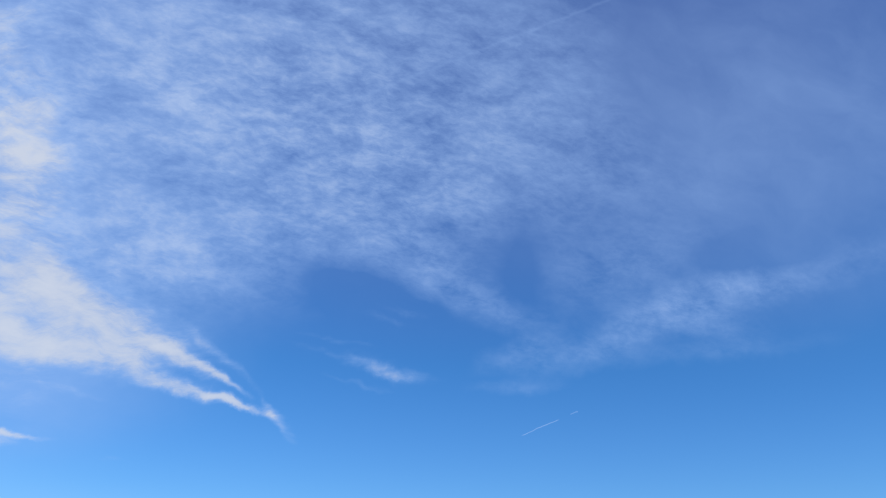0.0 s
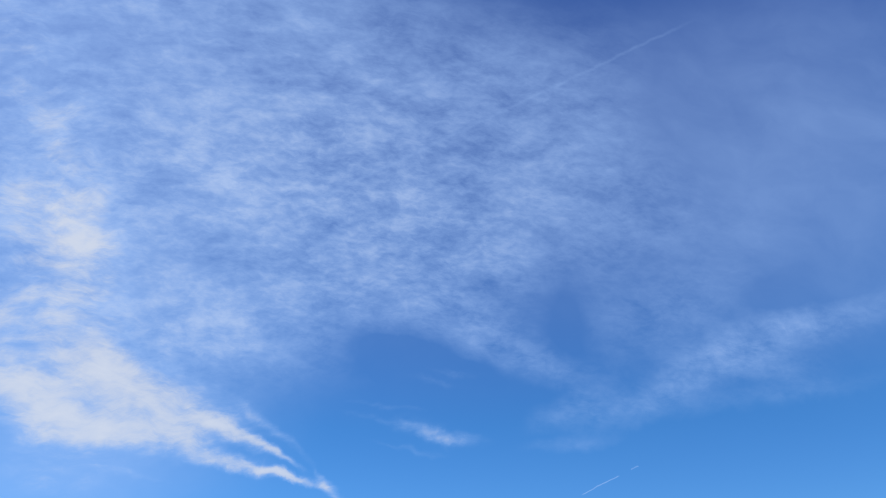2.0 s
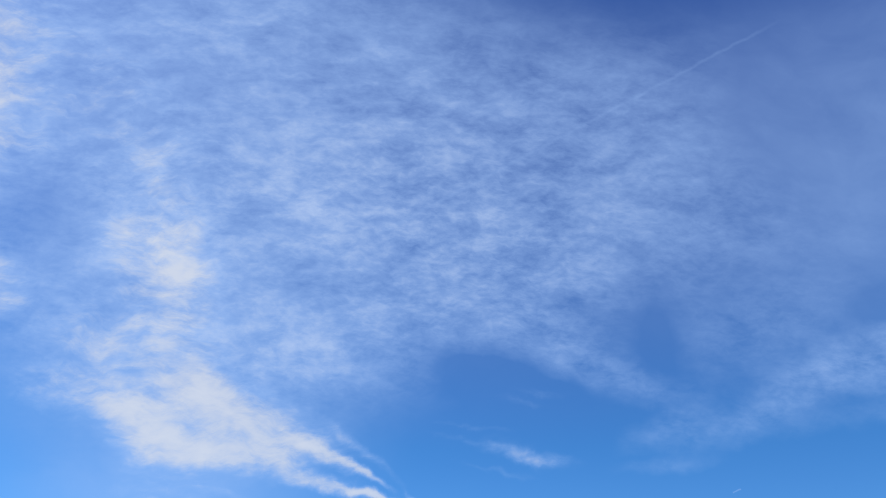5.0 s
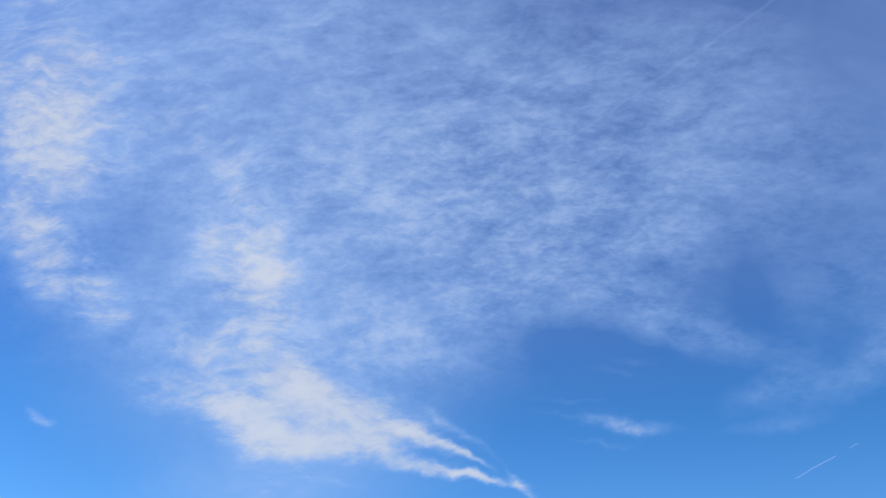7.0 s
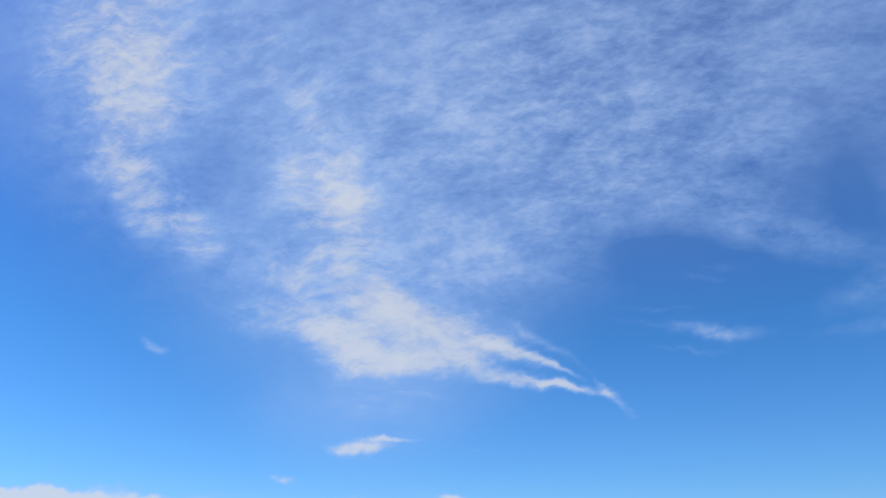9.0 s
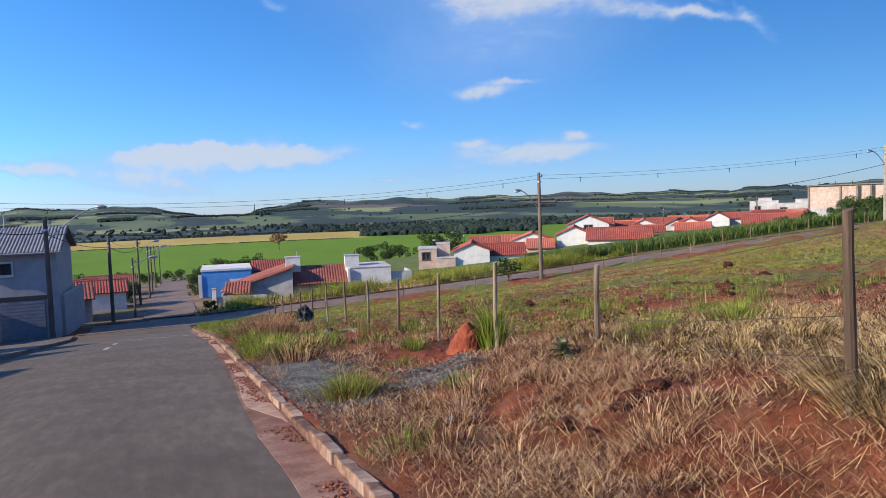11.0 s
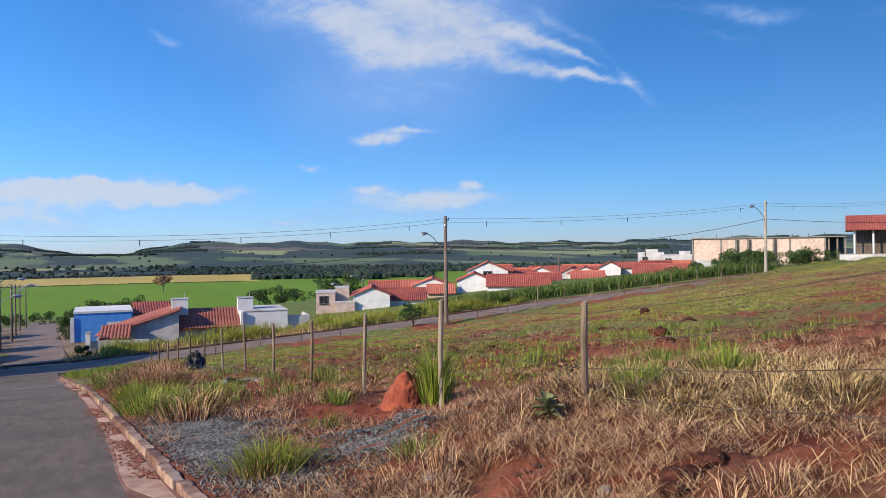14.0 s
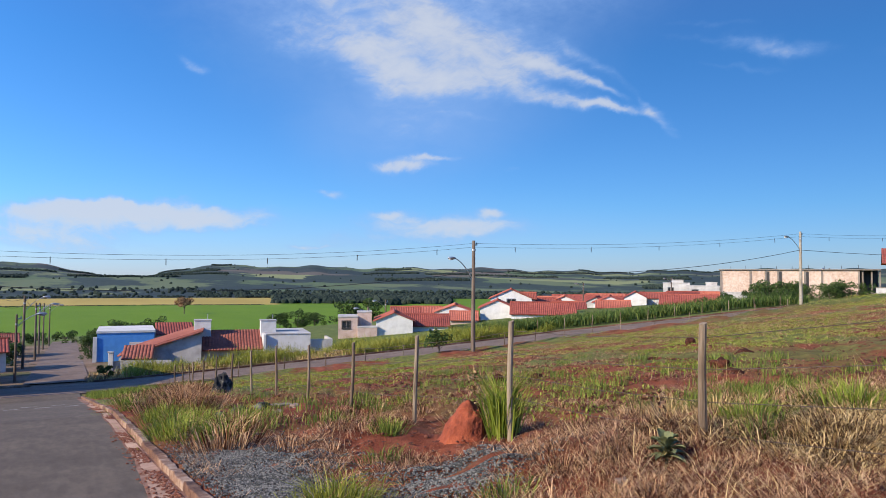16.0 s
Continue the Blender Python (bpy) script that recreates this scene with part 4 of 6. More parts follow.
H = thing("house", pose(11.2, 64.5, zb, 0, 0, -11), "stained white house with red tile roofs and rooftop tank boxes", "house", "houses past the crossing")
part("gable_wall", prism([(-6.3, 0), (0, 0), (0, 3.25), (-5.2, 1.62), (-6.3, 1.32)], 0, 0.25), STAINED, H)
part("back_wall", box(-6.3, 0, 7.75, 8, 0, 1.9), STAINED, H)
part("side_wall", box(-6.3, -6.05, 0.25, 7.75, 0, 1.25), STAINED, H)
part("inner_wall", box(-0.25, 0, 0.25, 7.75, 0, 3.2), STAINED, H)
link("roof", roof_sheet((-6.5, 0.55, 1.42), (-6.5, 8.2, 1.42), (0.15, 0.55, 3.5)), OLDTILE, H, "red clay tiles")
link("verge", roof_sheet((-5.6, -0.35, 1.62), (-5.6, 0.55, 1.62), (0.1, -0.35, 3.42)), OLDTILE, H, "red clay tile verge")
part("wing_wall", box(0, 5.0, 0.6, 6, 0, 1.85), STAINED, H)
link("wing_roof", roof_sheet((0.02, 0.1, 1.75), (5.05, 0.1, 1.75), (0.02, 3.6, 3.2)), OLDTILE, H, "dark red clay tiles")
link("wing_roof_back", roof_sheet((0.02, 7.0, 1.75), (5.05, 7.0, 1.75), (0.02, 3.6, 3.2)), OLDTILE, H)
part("fire_wall", box(5.05, 5.25, 0.0, 6.5, 0, 3.0), WHITE, H)
for x0, x1, y0, z1 in ((-0.65, 0.75, 2.4, 4.12), (4.95, 6.3, 2.2, 4.06)):
    t = part("tank_box", box(x0, x1, y0, y0 + 1.4, 1.8, z1, bevel=0.03), WHITE, H)
    part("rim", box(x0 - 0.05, x1 + 0.05, y0 - 0.05, y0 + 1.45, z1, z1 + 0.07, bevel=0.02), STAINED, t)
    part("vent_pipe", rod((x1 - 0.3, y0 + 0.3, z1 + 0.07), (x1 - 0.3, y0 + 0.3, z1 + 0.55), 0.03), STEEL, t)
an = part("annex", box(5.25, 9.1, 0.3, 6.2, 0, 2.98), WHITE, H)
part("parapet", box(5.2, 9.15, 0.25, 6.25, 2.982, 3.08, bevel=0.02), STAINED, an)
part("low_wall", box(9.1, 11.1, 0.6, 0.8, 0, 2.5), STAINED, H)
part("low_wall", box(10.9, 11.1, 0.8, 4, 0, 2.5), STAINED, H)
link("porch_roof", roof_sheet((-5.9, -2.2, 1.45), (-3.6, -2.2, 1.45), (-5.9, -0.1, 2.35)), OLDTILE, H, "red clay tiles over the porch")
for x0 in (-5.8, -3.8):
    part("porch_post", box(x0, x0 + 0.2, -2.0, -1.8, 0, 1.5), STAINED, H)
part("yard_wall", box(-6.4, -2.2, -2.6, -2.45, 0, 1.35), STAINED, H)
gp = part("gate_pillar", box(-6.75, -6.4, -2.75, -2.35, 0, 2.05, bevel=0.02), WHITE, H)
part("cap", box(-6.8, -6.35, -2.8, -2.3, 2.05, 2.13, bevel=0.02), STAINED, gp)

B = thing("house", pose(6.6, 78.2, -7.3, 0, 0, -5), "bright blue flat-roofed house with a white roof edge", "house", "houses past the crossing")
part("wall", box(-2.5, 2.6, 0, 7, 0, 2.75), BLUE, B)
part("parapet", box(-2.58, 2.68, -0.08, 7.08, 2.752, 2.98, bevel=0.02), WHITE, B)
part("side_pillar", box(-2.85, -2.5, -0.1, 0.25, 0, 2.4), WHITE, B)
link("roof", roof_sheet((2.8, 1.0, 2.4), (6.5, 1.0, 2.4), (2.8, 4.5, 3.4)), TILE, B)
part("wall", box(2.7, 6.4, 1.2, 7, 0, 2.4), STAINED, B)

# two-storey house at the corner
T = thing("house", pose(-8.6, 49.2, -5.9, 0, 0, 0), "grey two-storey house with a fibre sheet roof and garage", "house", "corner houses")
part("wall", box(-2.7, 2.75, 0, 8, 0, 5.6), GREYWALL, T)
window(T, -1.05, 0.35, 4.2, 4.9, -0.04)
g = part("garage_door", box(-1.0, 2.0, -0.06, -0.004, 0.2, 2.6), DARKGREY, T, "slatted steel garage door")
for k in range(11):
    part("slat", box(-0.97, 1.97, -0.085, -0.062, 0.25 + k * 0.21, 0.42 + k * 0.21, bevel=0.008), DARKGREY, g)
part("lintel", box(-1.2, 2.2, -0.1, -0.004, 2.62, 2.85), DARK, T)
link("roof", roof_sheet((-3.2, -0.6, 5.5), (3.1, -0.6, 5.5), (-3.2, 4.0, 7.0), 0.19, 0.04), ROOFGREY, T, "corrugated fibre sheets")
link("roof", roof_sheet((-3.2, 8.6, 5.5), (3.1, 8.6, 5.5), (-3.2, 4.0, 7.0), 0.19, 0.04), ROOFGREY, T)
part("gable", prism([(-0.2, 5.5), (8.2, 5.5), (4.0, 6.85)], -2.7, 2.7, None), GREYWALL, T).matrix_local = pose(0, 0, 0, 0, 0, 90) @ Matrix.Diagonal((1, 1, 1, 1))
part("gutter", rod((-3.2, -0.62, 5.45), (3.1, -0.62, 5.45), 0.06), STEEL, T)
part("side_block", box(-6.5, -2.72, 1.5, 8, 0, 4.6), GREYWALL, T)
link("side_roof", roof_sheet((-7, 0.9, 4.6), (-2.75, 0.9, 4.6), (-7, 5.0, 6.0), 0.19, 0.04), ROOFGREY, T)
part("mast", rod((-0.4, 3.0, 6.6), (-0.4, 3.0, 7.9), 0.03), STEEL, T)

W = thing("yard_wall", pose(-10.6, 45.45, -5.6, 0, 0, 52), "white painted yard wall with a stained foot", "wall")
part("wall", box(-2.15, 2.1, -0.1, 0.1, 0, 2.1), WHITEWASH, W)
part("plinth", box(-2.16, 2.11, -0.125, 0.125, -0.2, 0.16), STAINED, W)
for k in range(6):
    part("coping_tile", box(-2.15 + k * 0.71, -1.44 + k * 0.71, -0.2, 0.2, 2.102 + 0.05 * (k % 2), 2.16 + 0.05 * (k % 2), bevel=0.015), OLDTILE, W)
W2 = thing("yard_wall", pose(-5.75, 50.0, -5.95, 0, 0, 86), "pale grey garden wall along the pavement", "wall")
part("wall", box(0, 7, -0.1, 0.1, 0, 2.7), GREYWALL, W2)
part("coping", box(-0.05, 7.05, -0.14, 0.14, 2.702, 2.77, bevel=0.015), STAINED, W2)
gable_house(-15.3, 46.9, 14, 7.0, 3.2, -0.9, -2.5, STAINED, OLDTILE, "low cream house with a red tile gable roof", "along", windows=1, group="corner houses")
gable_house(-7.0, 59.5, 6, 4.2, 8, -3.6, -4.5, STAINED, OLDTILE, "low house with a faded red roof by the street", "across", windows=1, group="corner houses")
gable_house(-4.9, 72.0, 4, 3.8, 6, -4.5, -5.3, WHITE, TILE, "small white house with a red roof", "across", windows=1, group="corner houses")
gable_house(-9.5, 84.0, 4, 6, 7, -5.3, -6.3, STAINED, TILE, "low stained house with a red roof down the street", "across", windows=1, group="corner houses")
gable_house(-6.0, 100.0, 4, 6, 7, -6.2, -7.2, STAINED, OLDTILE, "low house with an old tile roof down the street", "across", windows=1, group="corner houses")
# house beside the street, beyond the picture's edge, whose shade lies on the pavement
gable_house(-12.4, 6.0, 0, 6.0, 12, 2.6, 1.0, WHITE, TILE, "plain white house beside the street", "along", windows=0, group="corner houses")
gable_house(-12.6, 18.3, 0, 6.0, 6.7, 2.0, 0.4, WHITE, TILE, "plain low house beside the street", "along", windows=0, group="corner houses")
gable_house(-12.8, 25.8, 0, 6.0, 7.2, 1.0, -0.7, STAINED, TILE, "plain low stained house beside the street", "along", windows=0, group="corner houses")

# the town along the cross street
block_house(31.9, 81.3, -22, [(-2.0, 0.3, 0, 5, -3.75, PINK), (0.3, 2.0, 0.8, 3.5, -3.2, PINK), (0.3, 2.6, -1.0, 0.8, -4.9, PINK)], "unfinished pink plastered house with open window holes", [(-1.5, -0.6, -5.0, -4.2, 0.0)])
gable_house(36.0, 79.0, -25, 4.4, 7, -3.1, -4.0, WHITE, TILE, "white house with a red tile gable roof", "along", windows=1)
gable_house(40.0, 78.6, -27, 5.6, 6, -3.55, -4.7, WHITE, TILE, "low white house with a broad red roof", "across", windows=2)
gable_house(52.9, 102.3, -28, 4.6, 7, -3.7, -4.6, WHITE, ORANGE, "small house with an orange tile roof", "across")
gable_house(46.0, 96.0, -27, 4.4, 7, -3.4, -4.3, PINK, ORANGE, "pink house with a weathered orange roof", "across")
gable_house(50.7, 89.8, -31, 5.8, 7, -2.75, -3.8, WHITE, ORANGE, "white house with an orange tile gable roof", "along")
gable_house(48.5, 83.6, -31, 3.6, 6, -3.55, -4.5, PINK, ORANGE, "small house with a brown tile roof", "across")
gable_house(60.9, 90.3, -35, 6.2, 8, -0.55, -1.9, WHITE, ORANGE, "tall white house with an orange tile roof", "along", windows=1)
gable_house(63.9, 92.3, -35, 5.0, 7, -1.2, -2.1, PINK, ORANGE, "house with an orange tile roof behind its neighbour", "across")
gable_house(54.3, 84.2, -34, 4.8, 7, -1.95, -3.0, WHITE, TILE, "white house with a dark red roof", "along", windows=1)
gable_house(57.0, 77.4, -36, 8.4, 6, -2.2, -3.55, WHITE, TILE, "wide white house with a bright red roof", "across", windows=3)
gable_house(76.5, 102.4, -38, 5.2, 7, -2.3, -3.2, PINK, ORANGE, "pink house with an orange roof", "across")
gable_house(69.0, 93.0, -37, 5.6, 7, -2.2, -3.2, WHITE, TILE, "white house with a red tile roof", "across")
gable_house(73.6, 93.2, -39, 4.8, 7, -1.7, -2.7, WHITE, ORANGE, "white house with an orange gable roof", "along")
gable_house(68.5, 86.0, -38, 5.0, 6, -2.5, -3.4, PINK, TILE, "low pink house with a red roof", "across")
gable_house(77.0, 86.3, -43, 5.0, 7, -1.6, -2.6, WHITE, TILE, "white house with a steep white gable", "along")
gable_house(72.8, 81.0, -42, 4.8, 6, -2.2, -3.1, STAINED, ORANGE, "stained house with an orange roof", "across")
gable_house(84.7, 88.5, -45, 3.6, 7, -0.95, -1.9, WHITE, TILE, "narrow white house with a red gable roof", "along")
gable_house(88.3, 88.0, -46, 4.2, 7, -1.2, -2.0, STAINED, TILE, "house with a brown-red tile roof", "across")
gable_house(81.4, 74.5, -49, 8.0, 7, -1.2, -2.5, STAINED, TILE, "long low house with a deep red roof", "across", windows=2)
gable_house(89.0, 76.0, -50, 4.0, 6, -0.9, -1.8, PINK, ORANGE, "small house with an orange roof", "across")
gable_house(73.6, 106.2, -41, 7, 8, -2.32, -3.72, STAINED, TILE, "stained house with a red tile roof in the second row", "across", windows=0, base=-6.17)
gable_house(81.0, 108.2, -37, 7.5, 8, -2.41, -3.81, PINK, ORANGE, "pink house with a orange tile roof in the second row", "across", windows=0, base=-6.26)
gable_house(84.5, 102.9, -33, 8, 8, -2.02, -3.42, WHITE, TILE, "white house with a dark red tile roof in the second row", "across", windows=0, base=-5.87)
gable_house(84.3, 97.8, -47, 6, 8, -2.14, -3.54, STAINED, TILE, "stained house with a red tile roof in the second row", "along", windows=0, base=-5.99)
gable_house(91.1, 102.5, -42, 7, 8, -1.85, -3.25, PINK, ORANGE, "pink house with a orange tile roof in the second row", "across", windows=0, base=-5.70)
gable_house(89.8, 95.5, -37, 7, 8, -2.15, -3.55, WHITE, TILE, "white house with a dark red tile roof in the second row", "across", windows=0, base=-6.00)
gable_house(96.2, 97.6, -51, 8, 8, -1.87, -3.27, STAINED, TILE, "stained house with a red tile roof in the second row", "across", windows=0, base=-5.72)
gable_house(95.9, 92.2, -46, 7.5, 8, -1.55, -2.95, PINK, ORANGE, "pink house with a orange tile roof in the second row", "along", windows=0, base=-5.40)
gable_house(96.3, 85.7, -42, 9, 8, -1.06, -2.46, WHITE, TILE, "white house with a dark red tile roof in the second row", "across", windows=0, base=-4.91)
block_house(111.5, 103.9, -48, [(-2.6, 2.6, 0, 6, 0.3, STAINED), (-1.0, 1.4, 0.5, 3, 0.9, STAINED)], "grey unfinished block house", [(-1.6, -0.6, -1.4, -0.6, 0.0)], base=-2.6)
block_house(110.5, 96.4, -50, [(-3.0, 3.0, 0, 6, -0.2, STAINED), (0.5, 2.6, 0.8, 3, 0.5, STAINED)], "stained pale flat-roofed house on the rise", [(-2.0, -0.9, -1.7, -0.9, 0.0)], base=-2.6)

# long raw-block building: blocks laid in courses between concrete columns
R = thing("unfinished_building", pose(89.6, 75.6, -2.6, 0, 0, -56.2), "long raw pale brick building with concrete columns", "building")
part("core", box(0.1, 18.4, 0.05, 9, 0, 5.2), BRICK, R)
part("plinth", box(0, 6.4, -0.06, 0.04, 0, 1.9), STAINED, R, "rendered grey plinth")
part("roof_slab", box(-0.2, 21.0, -0.25, 9.2, 5.2, 5.33), CONCRETE, R)
for cx in (0.0, 4.1, 6.2, 7.9, 11.4, 13.6, 18.2):
    part("column", box(cx, cx + 0.24, -0.09, 0.04, 0, 5.2), CONCRETE, R)
# dark plates on the solid core stand for shade inside open slots
for cx in (6.5, 8.2, 11.7):
    part("slot", box(cx, cx + 0.35, 0.02, 0.049, 2.6, 5.0), DARK, R, "dark plate painted as the shade of an open slot")
for cx in (18.7, 19.8, 20.8):
    part("bay_post", box(cx, cx + 0.2, 0.2, 0.4, 0, 5.2), CONCRETE, R)
# near-black material paints the bay's inner shade onto its back wall
part("bay_back", box(18.4, 21.0, 4.0, 4.2, 0, 5.2), DARK, R, "back wall of the open bay, its shade put into a dark colour")
part("bay_floor", box(18.4, 21.0, 0.2, 4.0, 1.8, 2.0), CONCRETE, R)
for k in range(9):
    part("rebar", rod((1.5 + k * 2.1, 0.3, 5.36), (1.5 + k * 2.1, 0.3, 5.75 + 0.1 * (k % 3)), 0.03), DARK, R)

# veranda house on the rise, with its retaining wall
Vh = thing("house", pose(83.6, 47.7, -1.0, 0, 0, -61), "red-roofed veranda house with white posts and dark rails", "house", "town houses")
# dark brown here stands for the veranda's shade on the recessed wall
part("wall", box(0.4, 9, 2.2, 8, 0, 4.2), POLEWOOD, Vh, "recessed veranda wall with its shade put into a dark brown colour")
part("terrace", box(0, 9, 0, 8, 0, 1.3), WHITE, Vh)
for k in range(5):
    part("post", box(0.1 + k * 1.9, 0.28 + k * 1.9, 0.1, 0.28, 1.3, 4.2), WHITE, Vh)
rail = part("rail", box(0.1, 8.9, 0.14, 0.2, 2.2, 2.28), DARK, Vh)
for k in range(24):
    part("baluster", box(0.3 + k * 0.35, 0.34 + k * 0.35, 0.15, 0.19, 1.3, 2.2), DARK, rail)
link("roof", roof_sheet((-0.7, -0.7, 4.15), (9.6, -0.7, 4.15), (-0.7, 4, 6.0)), TILE, Vh)
link("roof", roof_sheet((-0.7, 8.7, 4.15), (9.6, 8.7, 4.15), (-0.7, 4, 6.0)), TILE, Vh)
part("upper_gable", box(4.5, 7.5, 2.8, 5.2, 4.9, 6.2), WHITE, Vh)
link("upper_roof", roof_sheet((4.0, 2.4, 6.1), (8.0, 2.4, 6.1), (4.0, 4, 6.8)), TILE, Vh)
Rw = thing("retaining_wall", pose(81.0, 47.8, -2.6, 0, 0, -61), "weathered concrete retaining wall beside the field", "wall")
part("wall", box(0, 12, 0, 0.25, 0, 2.9), STAINED, Rw)
part("coping", box(-0.05, 12.05, -0.04, 0.29, 2.902, 2.99, bevel=0.02), CONCRETE, Rw)

# ---------------------------------------------------------------- poles and lines


def tube(pts, r, name, mat, parent=None, res=5):
    cu = bpy.data.curves.new(name, "CURVE")
    cu.dimensions, cu.bevel_depth, cu.bevel_resolution = "3D", r, 1
    sp = cu.splines.new("POLY")
    sp.points.add(len(pts) - 1)
    for p, q in zip(sp.points, pts):
        p.co = (*q, 1)
    tmp = bpy.data.objects.new(name, cu)
    me = bpy.data.meshes.new_from_object(tmp)
    bpy.data.objects.remove(tmp)
    me.materials.clear()
    return link(name, me, mat, parent)


def pole(x, y, top, mat, label, r=0.14, lamp=None, lean=(0, 0), cross=0.0):
    z0 = hz(x, y) - 0.25
    h = top - z0
    e = thing("utility_pole", pose(x, y, z0), label, "utility pole", "street poles")
    part("shaft", rod((0, 0, 0), (lean[0], lean[1], h), r, r * 0.68, 10), mat, e)
    part("clamp", rod((lean[0] * 0.9, lean[1] * 0.9, h - 0.75), (lean[0] * 0.9, lean[1] * 0.9, h - 0.62), r * 0.95, n=10), STEEL, e)
    b = part("bracket", box(-0.04 + lean[0], 0.3 + lean[0], -0.03, 0.03, h - 0.35, h - 0.27), STEEL, e)
    for k in range(2):
        part("insulator", rod((0.27 + lean[0], 0, h - 0.27 - 0.0 * k), (0.27 + lean[0], 0, h - 0.12), 0.045, 0.03), STAINED, b) if k == 0 else None
    if lamp:
        dx, dy, dz, start = lamp
        arm = [(lean[0] * 0.8 + dx * t, dy * t, start + (dz - start) * (1 - (1 - t) ** 1.6)) for t in np.linspace(0, 1, 9)]
        a = tube(arm, 0.03, "lamp_arm", STEEL, e)
        bm = bmesh.new()
        bmesh.ops.create_uvsphere(bm, u_segments=12, v_segments=8, radius=1, matrix=Matrix.Translation((dx + 0.22 * np.sign(dx), dy, dz + 0.02)) @ Matrix.Diagonal((0.34, 0.15, 0.11, 1)))
        hd = part("lamp_head", bm, STEEL, a, smooth=True)
        bm = bmesh.new()
        bmesh.ops.create_uvsphere(bm, u_segments=10, v_segments=6, radius=1, matrix=Matrix.Translation((dx + 0.3 * np.sign(dx), dy, dz - 0.05)) @ Matrix.Diagonal((0.19, 0.12, 0.09, 1)))
        part("lamp_glass", bm, WHITE, hd, "pale lamp cover", smooth=True)
    return e


pole(26.7, 46.4, 3.80, POLEWOOD, "brown wooden utility pole with a street lamp arm", 0.17, (-1.6, 0, 7.1, 5.5))
pole(62.1, 44.4, 5.75, POLEGREY, "weathered pale utility pole at the field's edge", 0.16, (-1.6, 0.2, 6.9, 5.6))
pole(-8.95, 47.9, 2.8, POLEGREY, "tall pale utility pole with cable clamps", 0.2, None, (-0.02, 0))
pole(-6.2, 48.2, 1.6, POLEWOOD, "dark utility pole with a long curved lamp arm", 0.17, (2.85, 0, 8.05, 6.0))
pole(-3.35, 57.0, 0.17, POLEWOOD, "dark wooden utility pole past the crossing", 0.15, None)
pole(-1.95, 60.4, -1.7, POLEWOOD, "thin pole with a street lamp", 0.10, (1.3, 0, 4.9, 4.0))
for k, (x, y, top) in enumerate([(-1.9, 76, -0.8), (-1.2, 92, -2.0), (-1.0, 108, -2.6), (-0.6, 124, -3.2), (0.2, 140, -4.0)]):
    pole(x, y, top, POLEWOOD, "distant utility pole with a street lamp", 0.13, (1.5, 0, top - hz(x, y) + 0.1, top - hz(x, y) - 1.2))
for x, y, top in [(39, 88, -1.9), (34.5, 83.5, -2.6), (80, 96, 0.4), (97, 92, 1.4), (102, 66, 3.0)]:
    pole(x, y, top, POLEWOOD, "town utility pole with a lamp", 0.12, (-1.4, 0, top - hz(x, y) + 0.1, top - hz(x, y) - 1.0))


def sagging(name, a, b, sag, r, label, spacers=0):
    a, b = Vector(a), Vector(b)
    pts = [tuple(a.lerp(b, t) - Vector((0, 0, sag * 4 * t * (1 - t)))) for t in np.linspace(0, 1, 25)]
    ob = tagged(tube(pts, r, name, CABLE), label, "cable", "street cables")
    for k in range(spacers):
        t = (k + 0.5) / spacers
        p = a.lerp(b, t) - Vector((0, 0, sag * 4 * t * (1 - t)))
        part("spacer", rod(p - Vector((0, 0, 0.32)), p + Vector((0, 0, 0.06)), 0.025, n=6), CABLE, ob)
    return ob


P1, P2, L1, L2, L3 = (26.7, 46.4), (62.1, 44.4), (-8.95, 47.9), (-6.2, 48.2), (-3.35, 57.0)
for dz, sp in ((-0.15, 0), (-0.42, 6)):
    sagging("power_line", (*L1, 2.75 + dz), (*P1, 3.75 + dz), 0.75, 0.010, "thin dark power line between street poles", sp if dz < -0.3 else 0)
    sagging("power_line", (*P1, 3.75 + dz), (*P2, 5.7 + dz), 0.45, 0.010, "thin dark power line between street poles", 5 if dz < -0.3 else 0)
    sagging("power_line", (*P2, 5.7 + dz), (95, 42.0, 7.4 + dz), 0.45, 0.010, "thin dark power line along the rise", 4 if dz < -0.3 else 0)
sagging("telephone_cable", (*L2, 0.7), (*P1, 1.55), 0.9, 0.022, "sagging black telephone cable over the crossing")
sagging("telephone_cable", (*P1, 1.55), (*P2, 4.0), 0.9, 0.022, "sagging black telephone cable along the cross street")
sagging("telephone_cable", (*P2, 4.0), (95, 42.0, 4.2), 0.3, 0.022, "black telephone cable along the rise")
sagging("telephone_cable", (*L1, 0.9), (*L2, 0.75), 0.1, 0.03, "black telephone cable between two near poles")
sagging("service_cable", (-15.0, 40.0, 4.4), (*L1, 0.95), 0.5, 0.025, "black service cable rising to a roof")
sagging("telephone_cable", (*L2, 0.7), (*L3, -0.6), 0.3, 0.02, "black telephone cable running downhill")
sagging("telephone_cable", (*L3, -0.6), (-1.9, 76, -1.6), 0.4, 0.02, "black telephone cable running downhill")
sagging("power_line", (*L3, -0.1), (-1.9, 76, -1.0), 0.4, 0.014, "thin dark power line running downhill")
sagging("power_line", (-1.9, 76, -1.0), (-1.2, 92, -2.2), 0.4, 0.014, "thin dark power line running downhill")

